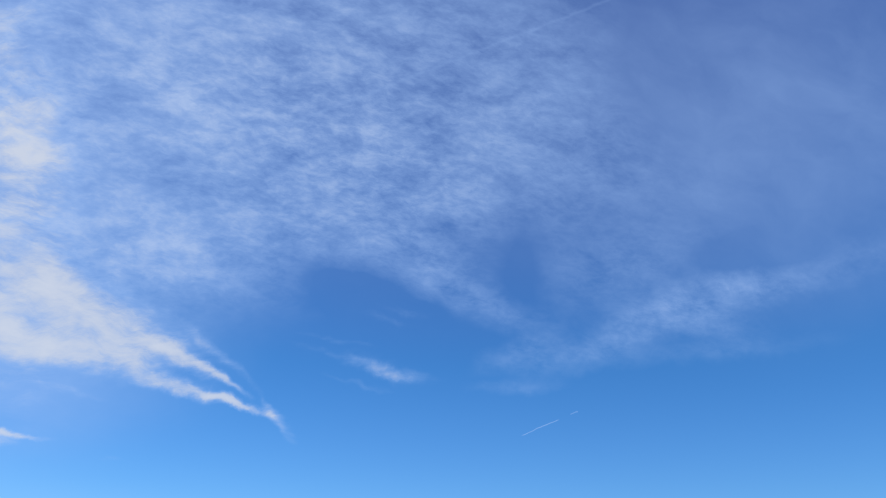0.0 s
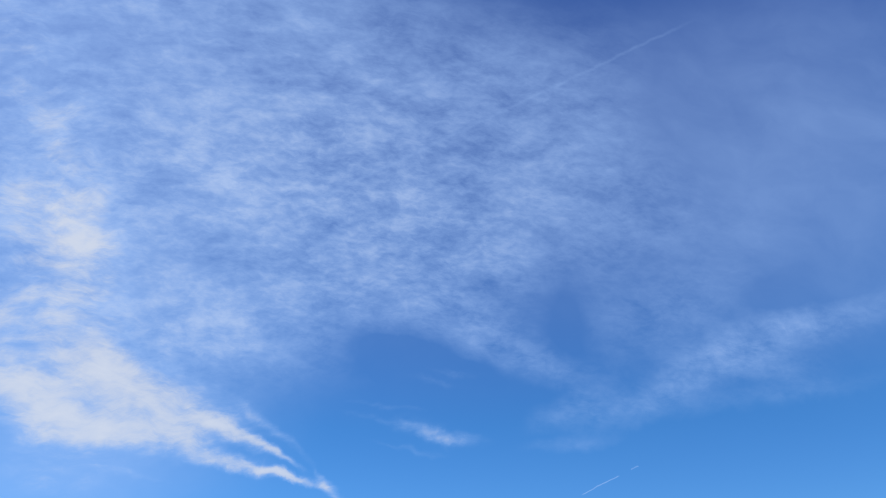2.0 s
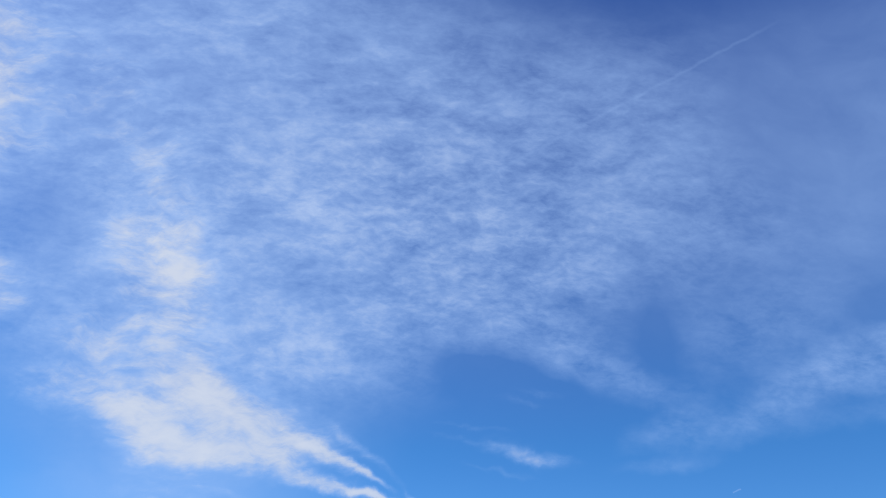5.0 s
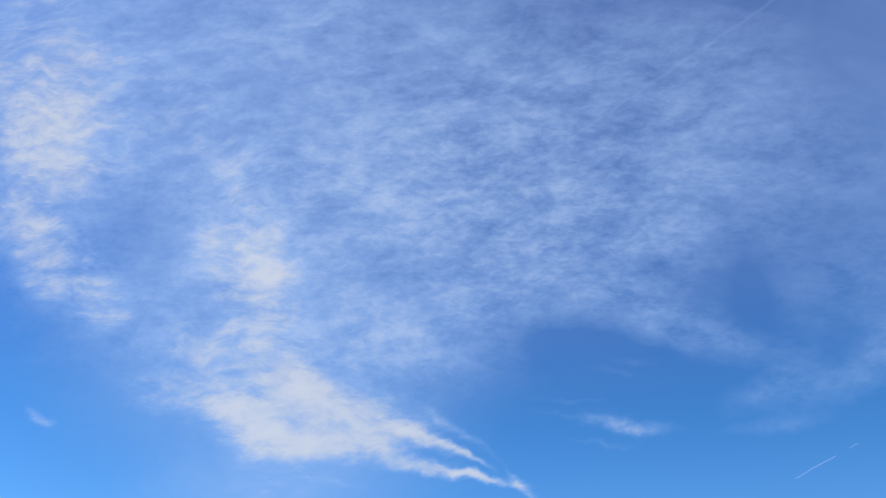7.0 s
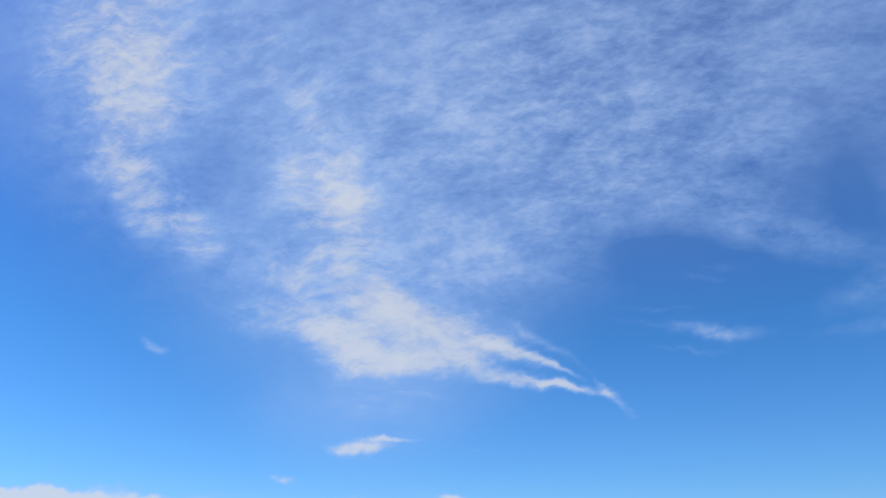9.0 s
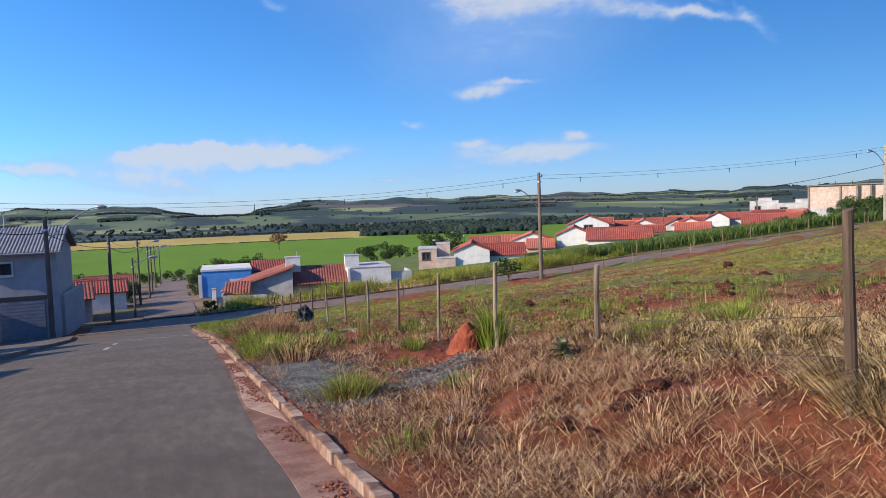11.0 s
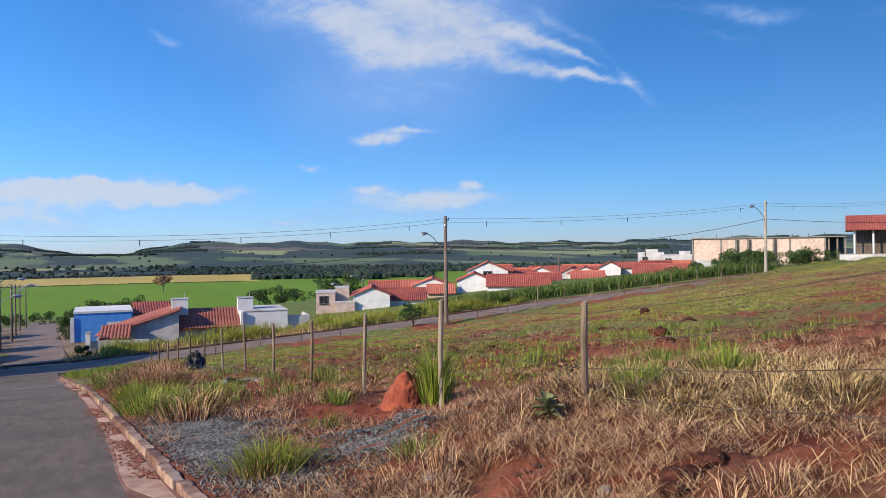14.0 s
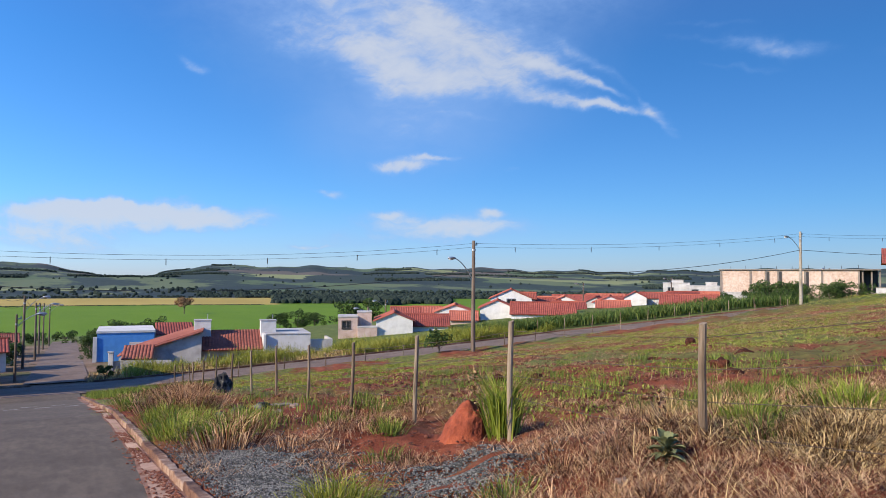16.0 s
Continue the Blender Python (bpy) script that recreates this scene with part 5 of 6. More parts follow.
# ---------------------------------------------------------------- the fence
FENCE = [(3.82, 3.66, 1.39), (4.7, 7.62, 0.74), (4.84, 10.58, 0.58), (4.9, 13.2, 0.20), (5.05, 16.15, -0.16)]
for k in range(9):
    y = 18.95 + 2.75 * k
    FENCE.append((5.12 + 0.06 * k, y, hz(5.2, y) + 1.32))
rng = np.random.default_rng(11)
fence = thing("fence", pose(0, 0, 0), "field fence of weathered round posts and wire", "fence")
for k, (x, y, top) in enumerate(FENCE):
    z0 = hz(x, y) - 0.3
    r = 0.036 if k < 3 else 0.033
    bm = bmesh.new()
    lx, ly = rng.normal(0, 0.012), rng.normal(0, 0.012)
    n = 7
    rings = []
    for q in range(n + 1):
        t = q / n
        rings.append([bm.verts.new((x + lx * t + math.cos(a) * r * (1.08 - 0.16 * t) * (1 + 0.12 * noise.noise(Vector((math.cos(a) * 2, t * 4 + k, math.sin(a) * 2)))) + 0.012 * math.sin(t * 5 + k),
                                    y + ly * t + math.sin(a) * r * (1.08 - 0.16 * t), z0 + (top - z0) * t + (0.012 * math.cos(a) if q == n else 0))) for a in np.linspace(0, 2 * np.pi, 10, endpoint=False)])
    for q in range(n):
        for c in range(10):
            bm.faces.new((rings[q][c], rings[q][(c + 1) % 10], rings[q + 1][(c + 1) % 10], rings[q + 1][c]))
    bm.faces.new(rings[n])
    bm.faces.new(rings[0][::-1])
    part("post", bm, WOOD, fence, smooth=False)
for s in range(4):
    pts = []
    for k, (x, y, top) in enumerate(FENCE):
        pts.append((x + 0.06, y, top - 0.12 - s * 0.27))
        if k + 1 < len(FENCE):
            a, b = FENCE[k], FENCE[k + 1]
            pts.append(((a[0] + b[0]) / 2 + 0.06, (a[1] + b[1]) / 2, (a[2] + b[2]) / 2 - 0.15 - s * 0.27))
    tube(pts, 0.0035, "wire", WIRE, fence)
street_fence = thing("fence", pose(0, 0, 0), "thin leaning posts with wire beside the cross street", "fence")
prev = None
for k in range(20):
    x = 7.5 + k * 2.9
    y = float(cross_near(x)) - 0.9
    z = hz(x, y)
    lean = rng.normal(0, 0.07)
    part("post", rod((x, y, z - 0.2), (x + lean, y, z + 1.05), 0.035, 0.03, 7), WOOD, street_fence)
    if prev:
        for dz in (0.5, 0.95):
            tube([(prev[0], prev[1], prev[2] + dz), (x, y, z + dz)], 0.004, "wire", WIRE, street_fence)
    prev = (x, y, z)
for k in range(12):
    x = 36 + k * 2.7
    y = float(cross_near(x)) + 9.4
    z = hz(x, y)
    part("post", rod((x, y, z - 0.2), (x + rng.normal(0, 0.06), y, z + 1.1), 0.04, 0.035, 7), WOOD, street_fence)

# ---------------------------------------------------------------- the field's small things
SOILDARK = material("turned_soil", [(0.022, 0.009, 0.006), (0.06, 0.020, 0.012), (0.14, 0.048, 0.027)], 12, 0.95, 0.9, bump_scale=40, spec=0.15)
# termite mound with a lower shoulder
bm = bmesh.new()
bmesh.ops.create_icosphere(bm, subdivisions=5, radius=1)
for v in bm.verts:
    p = v.co.copy()
    r = 1 + 0.08 * noise.noise(p * 2.2) + 0.06 * noise.noise(p * 6) + 0.04 * noise.noise(p * 15)
    t = max(0.0, p.z)
    wide = 1.0 + 0.35 * max(0.0, 0.35 - p.z)
    v.co = Vector((p.x * 0.29 * r * wide + 0.10 * max(0.0, p.z), p.y * 0.30 * r * wide, p.z * 0.62 * r))
    if p.x < 0.1 and p.z < 0.45:
        v.co.x -= 0.20 * (0.1 - p.x) * (0.45 - p.z)
        v.co.z *= 1.0 - 0.10 * (0.1 - p.x)
tagged(part("termite_mound", bm, MOUND, smooth=True), "rough orange-red termite mound among dry grass", "termite mound").matrix_world = pose(4.5, 11.15, hz(4.5, 11.15) - 0.06, 0, 0, -22)

rng = np.random.default_rng(21)


def stone(x, y, r, mat, name, label, category, seed, group=""):
    bm = bmesh.new()
    bmesh.ops.create_icosphere(bm, subdivisions=3, radius=r)
    for v in bm.verts:
        p = v.co / r
        v.co *= 1 + 0.45 * noise.noise(p * 1.3 + Vector((seed * 3.1, 0, 0))) + 0.22 * noise.noise(p * 4 + Vector((0, seed, 0)))
        v.co.z *= 0.65
    ob = tagged(part(name, bm, mat), label, category, group)
    ob.matrix_world = pose(x, y, hz(x, y) + float(lumps(x, y)) + r * 0.25, 0, 0, seed * 47)
    return ob


for k, (x, y, r) in enumerate([(2.85, 5.97, 0.06), (3.3, 5.9, 0.05), (2.35, 6.6, 0.055), (2.1, 7.6, 0.05), (1.75, 8.2, 0.04), (2.7, 7.2, 0.06), (3.6, 7.4, 0.05), (3.9, 17.0, 0.10), (4.3, 17.3, 0.09)]):
    stone(x, y, r, STONE, "stone", "small pale stone lying in the dry grass", "stone", k + 1, "field stones")
for k, (x, y, r) in enumerate([(3.3, 17.6, 0.17), (3.7, 17.5, 0.15), (3.0, 17.9, 0.12)]):
    stone(x, y, r, BAG, "rubble_lump", "black charred lump on bare red soil", "rubble", k + 20, "charred lumps")
for k, (x, y, r) in enumerate([(3.60, 5.50, 0.14), (3.80, 5.44, 0.10), (3.42, 5.46, 0.09), (2.98, 5.62, 0.09), (3.05, 5.35, 0.06), (6.9, 4.9, 0.1), (7.6, 4.7, 0.12), (8.3, 5.6, 0.14), (9.2, 6.4, 0.15), (9.4, 17.6, 0.16), (9.0, 12.3, 0.14), (12.0, 13.0, 0.2), (13.5, 14.5, 0.22), (8.2, 19.5, 0.15), (15, 18, 0.2), (17, 16.5, 0.22), (10.5, 17.5, 0.15), (20, 21, 0.2)]):
    stone(x, y, r, SOILDARK, "soil_lump", "large lump of turned red soil", "soil lump", k + 40, "soil lumps")
bm = box(-0.55, 0.55, -0.22, 0.22, 0, 0.06, bevel=0.015)
tagged(part("concrete_slab", bm, STONE), "pale broken slab lying on bare soil", "slab").matrix_world = pose(4.35, 18.5, hz(4.35, 18.5) + 0.05, -5, 3, 20)

# sack dumped by the fence
bm = bmesh.new()
bmesh.ops.create_icosphere(bm, subdivisions=4, radius=1)
for v in bm.verts:
    p = v.co.copy()
    v.co = Vector((p.x * 0.26, p.y * 0.22, p.z * 0.50)) * (1 + 0.6 * noise.noise(p * 2.1 + Vector((5, 2, 1))) + 0.35 * noise.noise(p * 5))
tagged(part("rubbish_sack", bm, BAG, smooth=True), "crumpled dark plastic sack beside a fence post", "sack").matrix_world = pose(4.75, 26.2, hz(4.75, 26.2) + 0.14, 0, 10, 30)


def scatter(n, x0, x1, y0, y1):
    return np.stack([rng.uniform(x0, x1, n), rng.uniform(y0, y1, n)], -1)


def grounded(p, dz=0.0):
    return np.concatenate([p, (height(p[:, 0], p[:, 1]) + lumps(p[:, 0], p[:, 1]) + dz)[:, None]], 1)


def clustered(centres, per, spread):
    c = np.repeat(centres, per, 0)
    p = c + rng.normal(0, 1, c.shape) * np.repeat(np.broadcast_to(np.asarray(spread, float).reshape(-1, 1), (len(centres), 1)), per, 0)
    return p[p[:, 0] > kerb_x(p[:, 1]) + 0.2]


def fountain(name, centres, per, spread, length, width, lean, mat, label, wave=0.9, keep=None):
    """Tussocks whose blades fall outwards from their roots."""
    c = np.repeat(centres, per, 0)
    p = c + rng.normal(0, spread, c.shape)
    ok = (p[:, 0] > kerb_x(p[:, 1]) + 0.2)
    return blades(name, grounded(p[ok]), length, width, lean, mat, label, rng, wave, "grass", c[ok], spread * 1.5)


def wave_mask(p, a, b, seed):
    return np.sin(p[:, 0] * a + seed + 1.7 * np.sin(p[:, 1] * b * 0.6)) * np.sin(p[:, 1] * b + seed * 2.3) + 0.4 * np.sin(p[:, 0] * a * 2.7 + p[:, 1] * b * 2.1)


# blue-grey gravel spread behind the kerb
pts = []
for cx, cy, sx, sy, n in ((2.2, 12.2, 0.5, 1.1, 11000), (1.9, 9.8, 0.28, 1.2, 9500), (3.2, 9.2, 0.42, 0.4, 6000)):
    q = np.stack([rng.normal(cx, sx, n), rng.normal(cy, sy, n)], -1)
    pts.append(q)
q = np.concatenate(pts)
q = q[q[:, 0] > kerb_x(q[:, 1]) + 0.17]
tagged(merged("gravel", grounded(q, 0.012), rng.uniform(0.006, 0.015, len(q)), GRAVEL, rng, level=1), "blue-grey crushed gravel spread behind the kerb", "gravel", kind="stuff")
q = np.concatenate([scatter(26000, 1.6, 16, 2.5, 24), scatter(12000, 7, 16, 4, 12), scatter(9000, 8, 34, 10, 34)])
q = q[wave_mask(q, 0.7, 0.6, 2.0) > -0.35]
tagged(merged("soil_clods", grounded(q, 0.005), rng.uniform(0.008, 0.06, len(q)) * rng.uniform(0.25, 1, len(q)) * (0.75 + smoothstep(10, 24, np.hypot(q[:, 0], q[:, 1])) * 0.35), CLOD, rng, squash=0.5, level=1), "crumbled clods of red soil", "soil", kind="stuff")

# crumbs of soil washed against the kerb
y = rng.uniform(3.5, 30, 5200)
q = np.stack([kerb_x(y) - 0.03 - np.abs(rng.normal(0, 0.11, 5200)), y], -1)
q = q[wave_mask(q, 2.0, 1.3, 5.0) > 0.0]
tagged(merged("soil_crumbs", np.concatenate([q, (height(q[:, 0], q[:, 1]) + 0.016)[:, None]], 1), rng.uniform(0.004, 0.026, len(q)) * rng.uniform(0.4, 1, len(q)), CLOD, rng, squash=0.5, level=1), "crumbs of red soil washed into the gutter", "soil", kind="stuff")
GRAV = ((2.2, 12.2, 0.75, 1.6), (1.9, 9.8, 0.45, 1.8), (3.2, 9.2, 0.75, 0.65))


BARE = ((4.0, 5.15, 0.75, 0.32), (7.2, 4.6, 1.5, 0.8), (4.0, 18.0, 1.6, 2.4), (5.8, 12.9, 1.2, 1.3), (3.9, 11.6, 1.0, 1.1), (9.0, 13.5, 2.6, 1.5), (14, 16, 4, 2), (8, 17.5, 2, 1.4), (3.4, 14.4, 0.8, 0.9), (6.5, 11.2, 0.9, 0.5), (12.5, 11.5, 2.0, 1.0), (3.0, 6.6, 0.5, 0.4))


def off_gravel(p):
    keep = np.ones(len(p), bool)
    for cx, cy, sx, sy in GRAV:
        keep &= ((p[:, 0] - cx) / sx) ** 2 + ((p[:, 1] - cy) / sy) ** 2 > rng.uniform(0.3, 1.0, len(p))
    keep &= ((p[:, 0] - 4.35) ** 2 / 0.55 + (p[:, 1] - 10.75) ** 2 / 1.1) > 1
    for cx, cy, sx, sy in BARE:
        keep &= ((p[:, 0] - cx) / sx) ** 2 + ((p[:, 1] - cy) / sy) ** 2 > rng.uniform(0.35, 1.1, len(p))
    return p[keep]


# dry grass lying and standing all over the field
c = scatter(5600, 1.5, 14, 3.0, 20)
c = c[wave_mask(c, 1.1, 0.9, 0.4) > -0.05]
blades("dry_grass", grounded(off_gravel(clustered(c, 17, 0.11))), 0.11, 0.0026, 1.42, DRY, "matted dry brown grass on red soil", rng)
c = np.concatenate([scatter(4200, 1.5, 11, 2.6, 14), scatter(3000, 1.5, 7, 2.4, 8)])
c = c[wave_mask(c, 1.7, 1.5, 2.2) > -0.3]
blades("fallen_straw", grounded(off_gravel(clustered(c, 16, 0.16)), 0.015), 0.18, 0.0022, 1.5, DRY, "fallen dry straw on the ground", rng, 0.1)
c = scatter(4500, 2, 40, 15, 46)
c = c[wave_mask(c, 0.35, 0.4, 1.0) > -0.1]
blades("dry_grass_far", grounded(off_gravel(clustered(c, 18, 0.28))), 0.12, 0.006, 1.3, DRY, "dry grass over the farther field", rng)
c = scatter(150, 2.0, 12, 5, 22)
blades("tall_stalks", grounded(off_gravel(clustered(c, 2, 0.08))), 0.5, 0.0024, 0.5, STRAW, "thin pale seed stalks standing over the grass", rng, 0.3)
# bleached straw heaps: one by a fence post, a lower one behind it
c = np.concatenate([scatter(120, 4.0, 5.5, 3.3, 4.5), scatter(420, 4.6, 7.4, 5.4, 8.6)])
blades("matted_straw", grounded(off_gravel(clustered(c, 16, 0.13)), 0.03), 0.24, 0.0035, 1.25, STRAW, "thick matted bleached straw", rng, 0.3)
c = scatter(1100, 1.6, 8, 2.4, 8.5)
blades("loose_straw", grounded(off_gravel(clustered(c, 9, 0.20)), 0.03), 0.26, 0.0020, 1.5, STRAW, "loose pale straw over the near ground", rng, 0.2)
c = np.array([(4.32, 3.85), (4.5, 3.68), (4.7, 3.52), (4.75, 3.9), (4.98, 3.75), (4.5, 4.08), (5.1, 4.12), (4.85, 4.25), (4.05, 3.5), (4.25, 3.35), (4.2, 3.65)])
fountain("straw_heap", c, 820, 0.14, 0.50, 0.0036, 1.15, STRAW, "tall bleached straw heap bending over beside a fence post", 1.0)
c = np.concatenate([scatter(17, 4.9, 6.3, 5.7, 7.3), scatter(6, 6.2, 7.6, 7.0, 8.4), scatter(3, 4.9, 6.0, 12.4, 13.4), scatter(4, 7.0, 8.0, 9.8, 10.8)])
fountain("straw_tussock", c, 360, 0.17, 0.30, 0.0036, 1.5, STRAW, "bleached tussocks of straw bending over", 0.9)
c = np.concatenate([scatter(44, 3.4, 6.8, 6.6, 10.2), scatter(22, 4.8, 10, 11, 18), scatter(16, 1.9, 3.5, 5.5, 7.5), scatter(26, 2.2, 5, 13, 22), scatter(10, 5.0, 6.6, 5.6, 6.6)])
c = off_gravel(c)
fountain("brown_tussock", c, 150, 0.13, 0.18, 0.0030, 1.6, BROWNGRASS, "brown withered grass tussocks", 0.8)
c = off_gravel(scatter(80, 1.9, 10, 4, 18))
fountain("dry_tussock", c, 140, 0.10, 0.18, 0.0035, 1.1, DRY, "small dry grass tussocks", 0.8)
c = np.array([(4.4, 2.7), (4.65, 2.85), (4.85, 2.7), (4.6, 2.5)])
fountain("golden_tussock", c, 260, 0.14, 0.30, 0.004, 1.1, STRAW, "golden dry grass tussocks", 0.9)
# green tufts, each one by itself
def tuft(x, y, n, r, length, width, lean, mat, name, label, seed):
    g = np.random.default_rng(seed)
    p = g.normal(0, r, (n, 2)) + (x, y)
    return tagged(blades(name, grounded(p), length, width, lean, mat, label, g, 0.7, "grass", np.array([[x, y]]), r * 1.5), label, "grass tuft", name + "s", "stuff")


for k, (x, y) in enumerate([(4.84, 10.74), (4.92, 10.88)]):
    tuft(x, y, 150, 0.07, 0.80, 0.008, 0.28, LUSH, "green_tuft", "tall bright green grass tuft by the fence", 200 + k)
TUFTS = [(1.95, 15.1), (2.2, 14.7), (1.75, 15.9), (2.0, 17.0), (1.8, 18.3), (2.4, 19.6), (2.0, 21.2), (2.5, 22.5), (2.0, 24.5), (2.9, 25.5), (2.0, 27), (3.0, 28.5), (2.3, 30), (2.75, 15.4), (3.1, 16.4)]
for k, (x, y) in enumerate(TUFTS):
    tuft(x, y, 130, 0.15, 0.34, 0.0055, 0.8, LUSH if k % 3 else DRY, "green_tuft" if k % 3 else "dry_tuft", "green grass tuft behind the kerb" if k % 3 else "half-dry grass tuft behind the kerb", 220 + k)
for k, (x, y) in enumerate([(1.83, 8.8), (2.05, 9.05), (2.7, 12.5), (1.7, 6.1), (2.0, 5.9), (3.2, 10.7), (3.7, 13.3), (3.05, 8.1), (2.9, 7.3), (5.04, 7.3), (5.25, 7.1), (5.9, 7.7), (6.1, 7.5), (7.1, 8.3), (6.9, 8.5), (5.2, 15.2), (4.1, 14.8), (8.0, 9.6), (8.4, 10.2), (9.0, 10.6), (7.6, 9.2), (9.6, 11.2)]):
    tuft(x, y, 120, 0.14, 0.26, 0.0042, 0.9, GREEN if k % 2 else DRY, "green_tuft" if k % 2 else "dry_tuft", "low green tuft among dry grass" if k % 2 else "low half-dry tuft among dry grass", 250 + k)
for k, (x, y) in enumerate([(1.75, 15.2), (2.15, 14.3), (2.1, 13.5), (2.3, 16.6), (1.85, 16.1), (2.6, 14.9), (2.0, 18.2), (1.85, 21.6), (2.1, 23.0)]):
    tuft(x, y, 230, 0.24, 0.46, 0.006, 0.9, (LUSH, GREEN, DRY)[k % 3], "green_clump", ("bushy yellow-green weed clump behind the kerb", "bushy green weed clump behind the kerb", "bushy half-dry weed clump behind the kerb")[k % 3], 300 + k)
for k, (x, y, n, r, tall) in enumerate([(1.92, 8.85, 260, 0.13, 0.42), (2.12, 9.05, 200, 0.12, 0.36), (5.85, 8.05, 260, 0.16, 0.36), (6.10, 8.20, 220, 0.15, 0.34), (6.9, 7.6, 220, 0.16, 0.40), (7.2, 7.9, 180, 0.15, 0.36), (4.02, 12.3, 120, 0.10, 0.30), (4.15, 12.6, 100, 0.10, 0.28), (6.0, 15.6, 140, 0.16, 0.30)]):
    tuft(x, y, n, r, tall, 0.0048, 0.85, VERGE if k < 2 else LUSH if k % 3 else GREEN, "green_tuft", "yellow-green grass tuft among dry straw" if k % 3 else "fresh green grass tuft among dry straw", 400 + k)
for k, (x, y) in enumerate([(2.5, 19.3), (2.9, 19.6), (2.3, 19.9)]):
    tuft(x, y, 700, 0.26, 0.55, 0.006, 0.7, BROWNGRASS, "withered_bush", "withered brown grassy bush behind the kerb", 330 + k)
for k, (x, y) in enumerate([(3.7, 27.0), (4.1, 28.0), (3.4, 28.8), (4.5, 29.5), (3.8, 30.5)]):
    tuft(x, y, 420, 0.40, 0.5, 0.008, 0.6, BROWNGRASS, "withered_bush", "withered brown grassy bush near the corner", 280 + k)
c = np.concatenate([scatter(14, 1.9, 4.5, 14, 30), scatter(20, 7.6, 10.5, 9.5, 11.5), scatter(16, 3, 6, 14, 18), scatter(60, 8, 16, 10, 22)])
blades("green_tussock", grounded(clustered(c, 60, 0.16)), 0.25, 0.006, 0.6, GREEN, "green grass tussocks between the dry ones", rng, 0.6)
c = scatter(7500, 6, 64, 10, 47)
c = c[(wave_mask(c, 0.25, 0.33, 3.0) > -0.15) & (c[:, 1] < cross_near(c[:, 0]) - 1)]
blades("green_patches", grounded(clustered(c, 36, 0.34)), 0.105, 0.011, 1.08, LUSH, "patches of low green weeds over the field", rng)
c = scatter(2200, 22, 70, 15, 44)
c = c[c[:, 1] < cross_near(c[:, 0]) - 1]
blades("field_weeds", grounded(clustered(c, 26, 0.55)), 0.12, 0.009, 1.1, DRY, "yellowing weeds on the farther slope", rng)
# lush strip past the cross street
x = rng.uniform(5, 42, 2600)
c = np.stack([x, cross_near(x) + 7.9 + rng.uniform(0, 1, 2600) ** 1.5 * 7], -1)
c = c[~((c[:, 0] < 22) & (c[:, 1] > 61.5))]
p = clustered(c, 22, 0.24)
tall = 0.22 + 1.15 * np.clip(0.45 + 0.6 * wave_mask(p, 0.62, 0.8, 1.0), 0, 1)
blades("verge_grass", grounded(p), 1.0 * tall, 0.016, 0.75, VERGE, "tall yellow-green grass past the cross street", rng, 0.5)
c = np.stack([rng.uniform(2.5, 22, 500), rng.uniform(56.2, 60, 500)], -1)
blades("verge_dry_grass", grounded(clustered(c, 20, 0.25)), 0.5, 0.014, 0.5, STRAW, "dry grass edging the crossing", rng)
x = rng.uniform(1.9, 7, 300)
c = np.stack([x, rng.uniform(36, 47, 300)], -1)
blades("corner_grass", grounded(clustered(c, 20, 0.2)), 0.35, 0.010, 0.5, GREEN, "green grass on the street corner", rng)

# corn rows
cx = np.concatenate([np.arange(38, 70, 0.32) + rng.normal(0, 0.05, len(np.arange(38, 70, 0.32))) for k in range(9)])
cyy = np.concatenate([np.full(len(np.arange(38, 70, 0.32)), 10.2 + 0.85 * k) for k in range(9)])
c = np.stack([cx, cross_near(cx) + cyy], -1)
blades("corn_rows", grounded(np.repeat(c, 11, 0) + rng.normal(0, 0.04, (len(c) * 11, 2)), 0.1), 1.12, 0.045, 0.5, CORN, "rows of young green corn behind the kerb", rng, 0.9, "corn")

# broad-leaved rosette plant
ag = thing("rosette_plant", pose(4.1, 7.45, hz(4.1, 7.45) + 0.05), "grey-green broad-leaved weed standing in straw", "plant")
for k in range(22):
    bm = bmesh.new()
    L, a, up = 0.17 + 0.07 * (k % 4) / 4, k * 2.399, 0.35 + 0.7 * (k / 16)
    rows = []
    for t in np.linspace(0, 1, 6):
        w = 0.042 * math.sin(math.pi * min(1, t * 0.9 + 0.12)) + 0.004
        r, z = L * t * math.cos(up), L * t * math.sin(up) + 0.05 + 0.005 * k - 0.10 * t * t
        c0 = Vector((r * math.cos(a), r * math.sin(a), z))
        s = Vector((-math.sin(a), math.cos(a), 0)) * w
        rows.append([bm.verts.new(c0 - s + Vector((0, 0, 0.02))), bm.verts.new(c0), bm.verts.new(c0 + s + Vector((0, 0, 0.02)))])
    for q in range(5):
        for w in range(2):
            bm.faces.new((rows[q][w], rows[q][w + 1], rows[q + 1][w + 1], rows[q + 1][w]))
    part("leaf", bm, AGAVE, ag, smooth=True)
part("stem", rod((0, 0, -0.05), (0, 0, 0.16), 0.014, 0.01), AGAVE, ag)


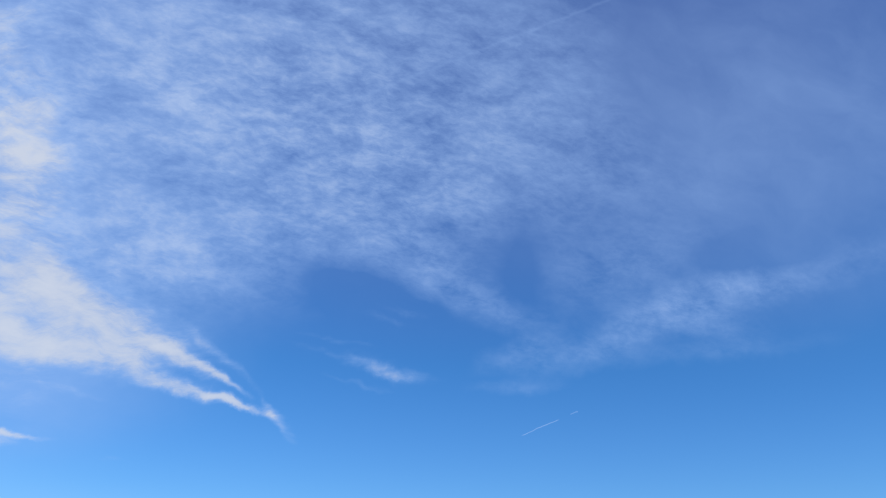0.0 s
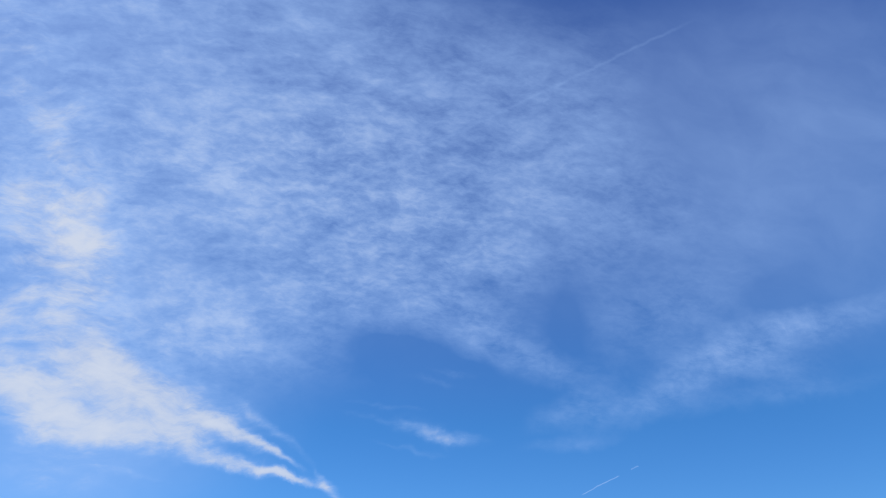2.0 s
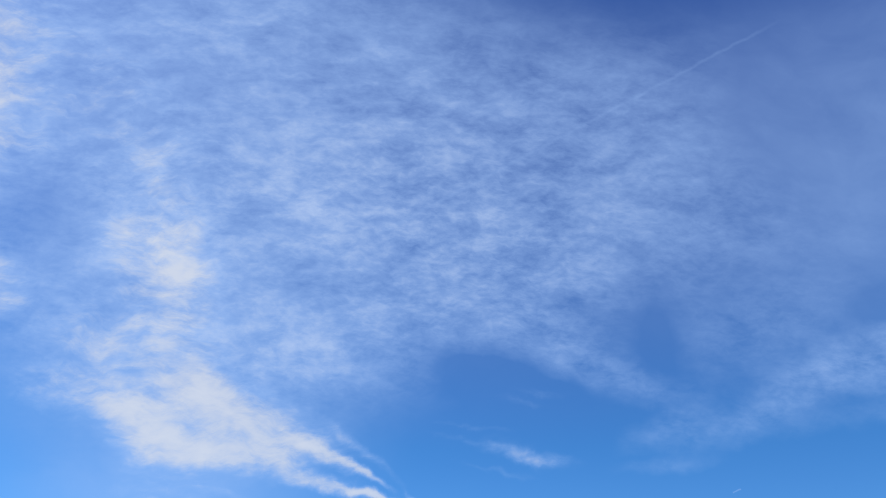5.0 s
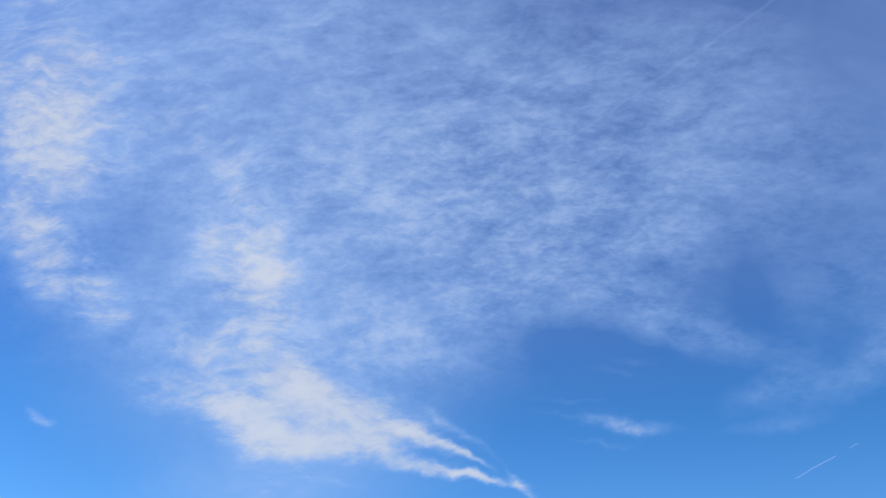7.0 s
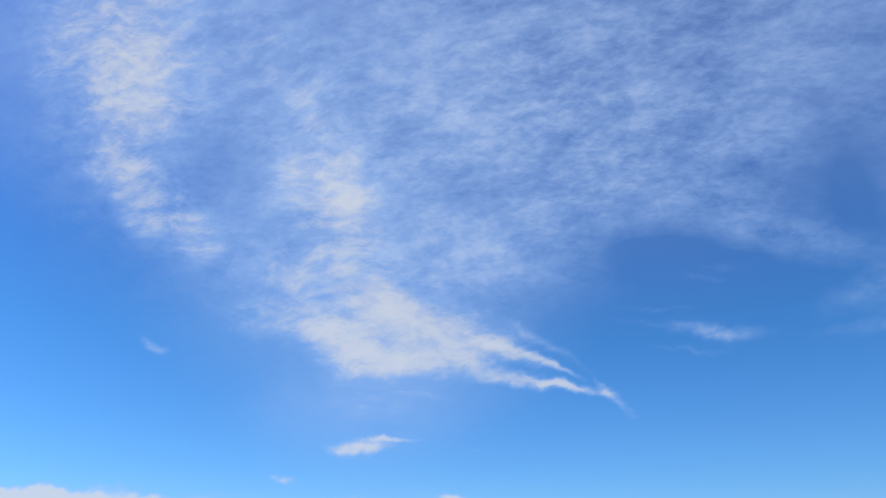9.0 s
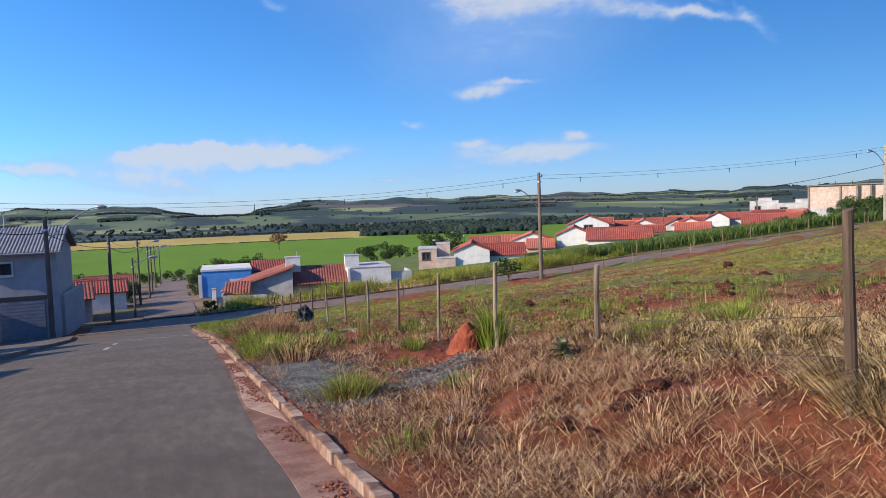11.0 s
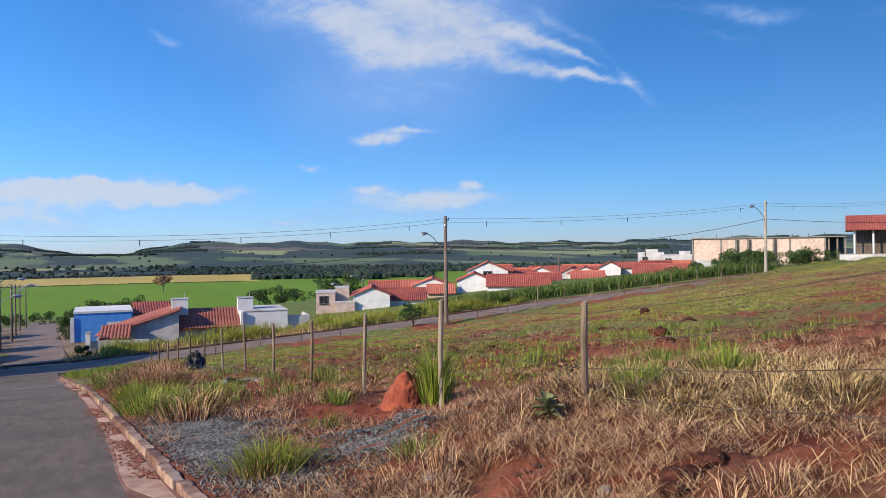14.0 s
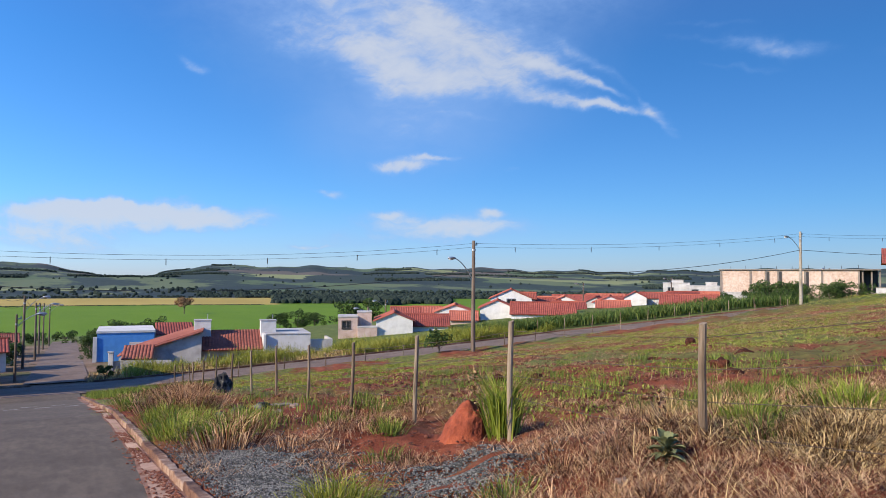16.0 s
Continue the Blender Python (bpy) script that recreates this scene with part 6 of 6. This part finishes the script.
def shrub(x, y, h, label, seed, name="shrub", mat=None, spread=0.25, leaves=60, limbs=7, size=0.05):
    g = np.random.default_rng(seed)
    e = thing(name, pose(x, y, hz(x, y)), label, name)
    part("trunk", rod((0, 0, -0.1), (0, 0, h * 0.45), h * 0.03, h * 0.015), POLEWOOD, e)
    tips = []
    for k in range(limbs):
        a, r = g.uniform(0, 6.28), g.uniform(0.15, 0.42) * h
        tip = (r * math.cos(a), r * math.sin(a), h * g.uniform(0.45, 0.95))
        part("limb", rod((0, 0, h * g.uniform(0.15, 0.4)), tip, h * 0.012, h * 0.005, 5), POLEWOOD, e)
        tips.append(tip)
    leaf_cloud("crown", tips, spread * h, leaves, size, mat or LEAF, g, e)
    return e


shrub(24.4, 47.3, 1.9, "small dark-leaved sapling beside the cross street", 1, "sapling", leaves=90, size=0.11)
shrub(5.6, 12.2, 0.85, "withered thin-branched weed behind the mound", 2, "weed", BROWNGRASS, 0.16, 26, 6, 0.03)
shrub(6.3, 9.6, 0.45, "withered leafy weed near a fence post", 3, "weed", BROWNGRASS, 0.14, 14, 5, 0.03)
shrub(3.4, 55.9, 0.9, "small bush on the street corner", 4, "shrub", leaves=90, size=0.07)
def tree(x, y, h, label, seed, mat=None, bare=False, squat=1.0):
    g = np.random.default_rng(seed)
    z = hz(x, y)
    e = thing("tree", pose(x, y, z), label, "tree")
    part("trunk", rod((0, 0, -0.3), (0, 0, h * 0.5), h * 0.03, h * 0.016), POLEWOOD, e)
    tips = []
    for k in range(14):
        a, r = g.uniform(0, 6.28), g.uniform(0.12, 0.45) * h * squat
        tip = (r * math.cos(a), r * math.sin(a), h * g.uniform(0.5 if squat < 1.2 else 0.12, 0.9))
        part("limb", rod((0, 0, h * g.uniform(0.25, 0.45)), tip, h * 0.012, h * 0.004, 5), POLEWOOD, e)
        tips.append(tip)
    leaf_cloud("crown", tips, h * (0.17 if squat < 1.2 else 0.27), 40 if bare else 130, h * (0.035 if squat < 1.2 else 0.05), mat or LEAF, g, e)
    return e


tree(79.5, 497.2, 12.0, "lone brownish tree in the green crop", 7, BROWNGRASS)
for k, (x, y, h) in enumerate([(10.5, 156, 3.4), (14, 157, 3.6), (17.5, 155, 3.3), (20.5, 156, 3.9), (43, 150, 3.2), (46.5, 149, 3.6), (50, 148, 3.0), (-8, 150, 2.6), (-2, 152, 2.6), (3, 156, 2.4), (-14, 146, 2.6), (27, 170, 2.4), (62, 158, 5.0), (66, 156, 5.5)]):
    tree(x, y, h, "dark low-crowned tree at the crop's edge", 60 + k, squat=1.9)

for k, (x, y, h) in enumerate([(-3.5, 90, 2.0), (-4.5, 100, 2.4), (-5, 112, 2.2), (5.5, 96, 1.6), (5.0, 108, 2.0), (6.5, 122, 2.2), (-6, 128, 2.6), (3.8, 86, 1.2), (-4.0, 82, 1.6), (7.5, 136, 2.4)]):
    tree(x, y, h, "dark bush beside the street running downhill", 90 + k, squat=1.7)

for k, (x, y, h) in enumerate([(69, 58, 1.3), (72, 57, 1.6), (75, 55.5, 1.6), (78, 54.5, 2.0), (81, 58.5, 2.4), (85, 60, 2.0), (87.5, 55.5, 2.0), (66, 59, 1.2), (75, 59, 1.7), (90, 58, 2.0), (84, 55, 2.5), (79, 60, 2.6), (82, 63, 2.6), (88, 62, 2.2), (72.5, 61, 1.6), (91, 55, 1.8)]):
    tree(x, y, h, "leafy green bush below the raw brick building", 130 + k, squat=1.6)

# far woods: many crowns, no two alike
cs, rs = [], []


def wood(n, az0, az1, d0, d1, r0, r1):
    a, d = np.radians(rng.uniform(az0, az1, n)), rng.uniform(d0, d1, n)
    x, y = -d * np.sin(a), d * np.cos(a)
    r = rng.uniform(r0, r1, n)
    cs.append(np.stack([x, y, height(x, y) + r * 0.5], -1))
    rs.append(r)


wood(1900, -30, -15.8, 850, 1120, 2.5, 5.5)
wood(120, -25.6, -23.6, 800, 840, 3.5, 8)
wood(2400, -60, -13, 1112, 1190, 1.5, 3.6)
wood(420, -13, 18, 1112, 1190, 1.2, 2.8)
wood(1100, -60, -10, 1190, 1450, 2, 4.6)
wood(260, -10, 20, 1250, 1600, 2, 4.4)
wood(1500, -15, 20, 806, 812, 0.25, 0.7)
for k in range(22):
    a0, d0 = rng.uniform(-60, 18), rng.uniform(1600, 3500)
    wood(300, a0, a0 + rng.uniform(1.5, 8), d0, d0 + rng.uniform(30, 200), 2, 5)
for k in range(12):
    a0 = rng.uniform(-60, 18)
    wood(110, a0, a0 + rng.uniform(0.8, 4.0), 3880, 3990, 2, 5.5)
wood(220, -60, 20, 1700, 3900, 2, 4.5)
tagged(merged("far_woods", np.concatenate(cs), np.concatenate(rs), FARWOOD, rng, level=1, squash=0.9), "dark woods and hedges over the valley and hills, haze blue put into their colour", "woods", kind="stuff")
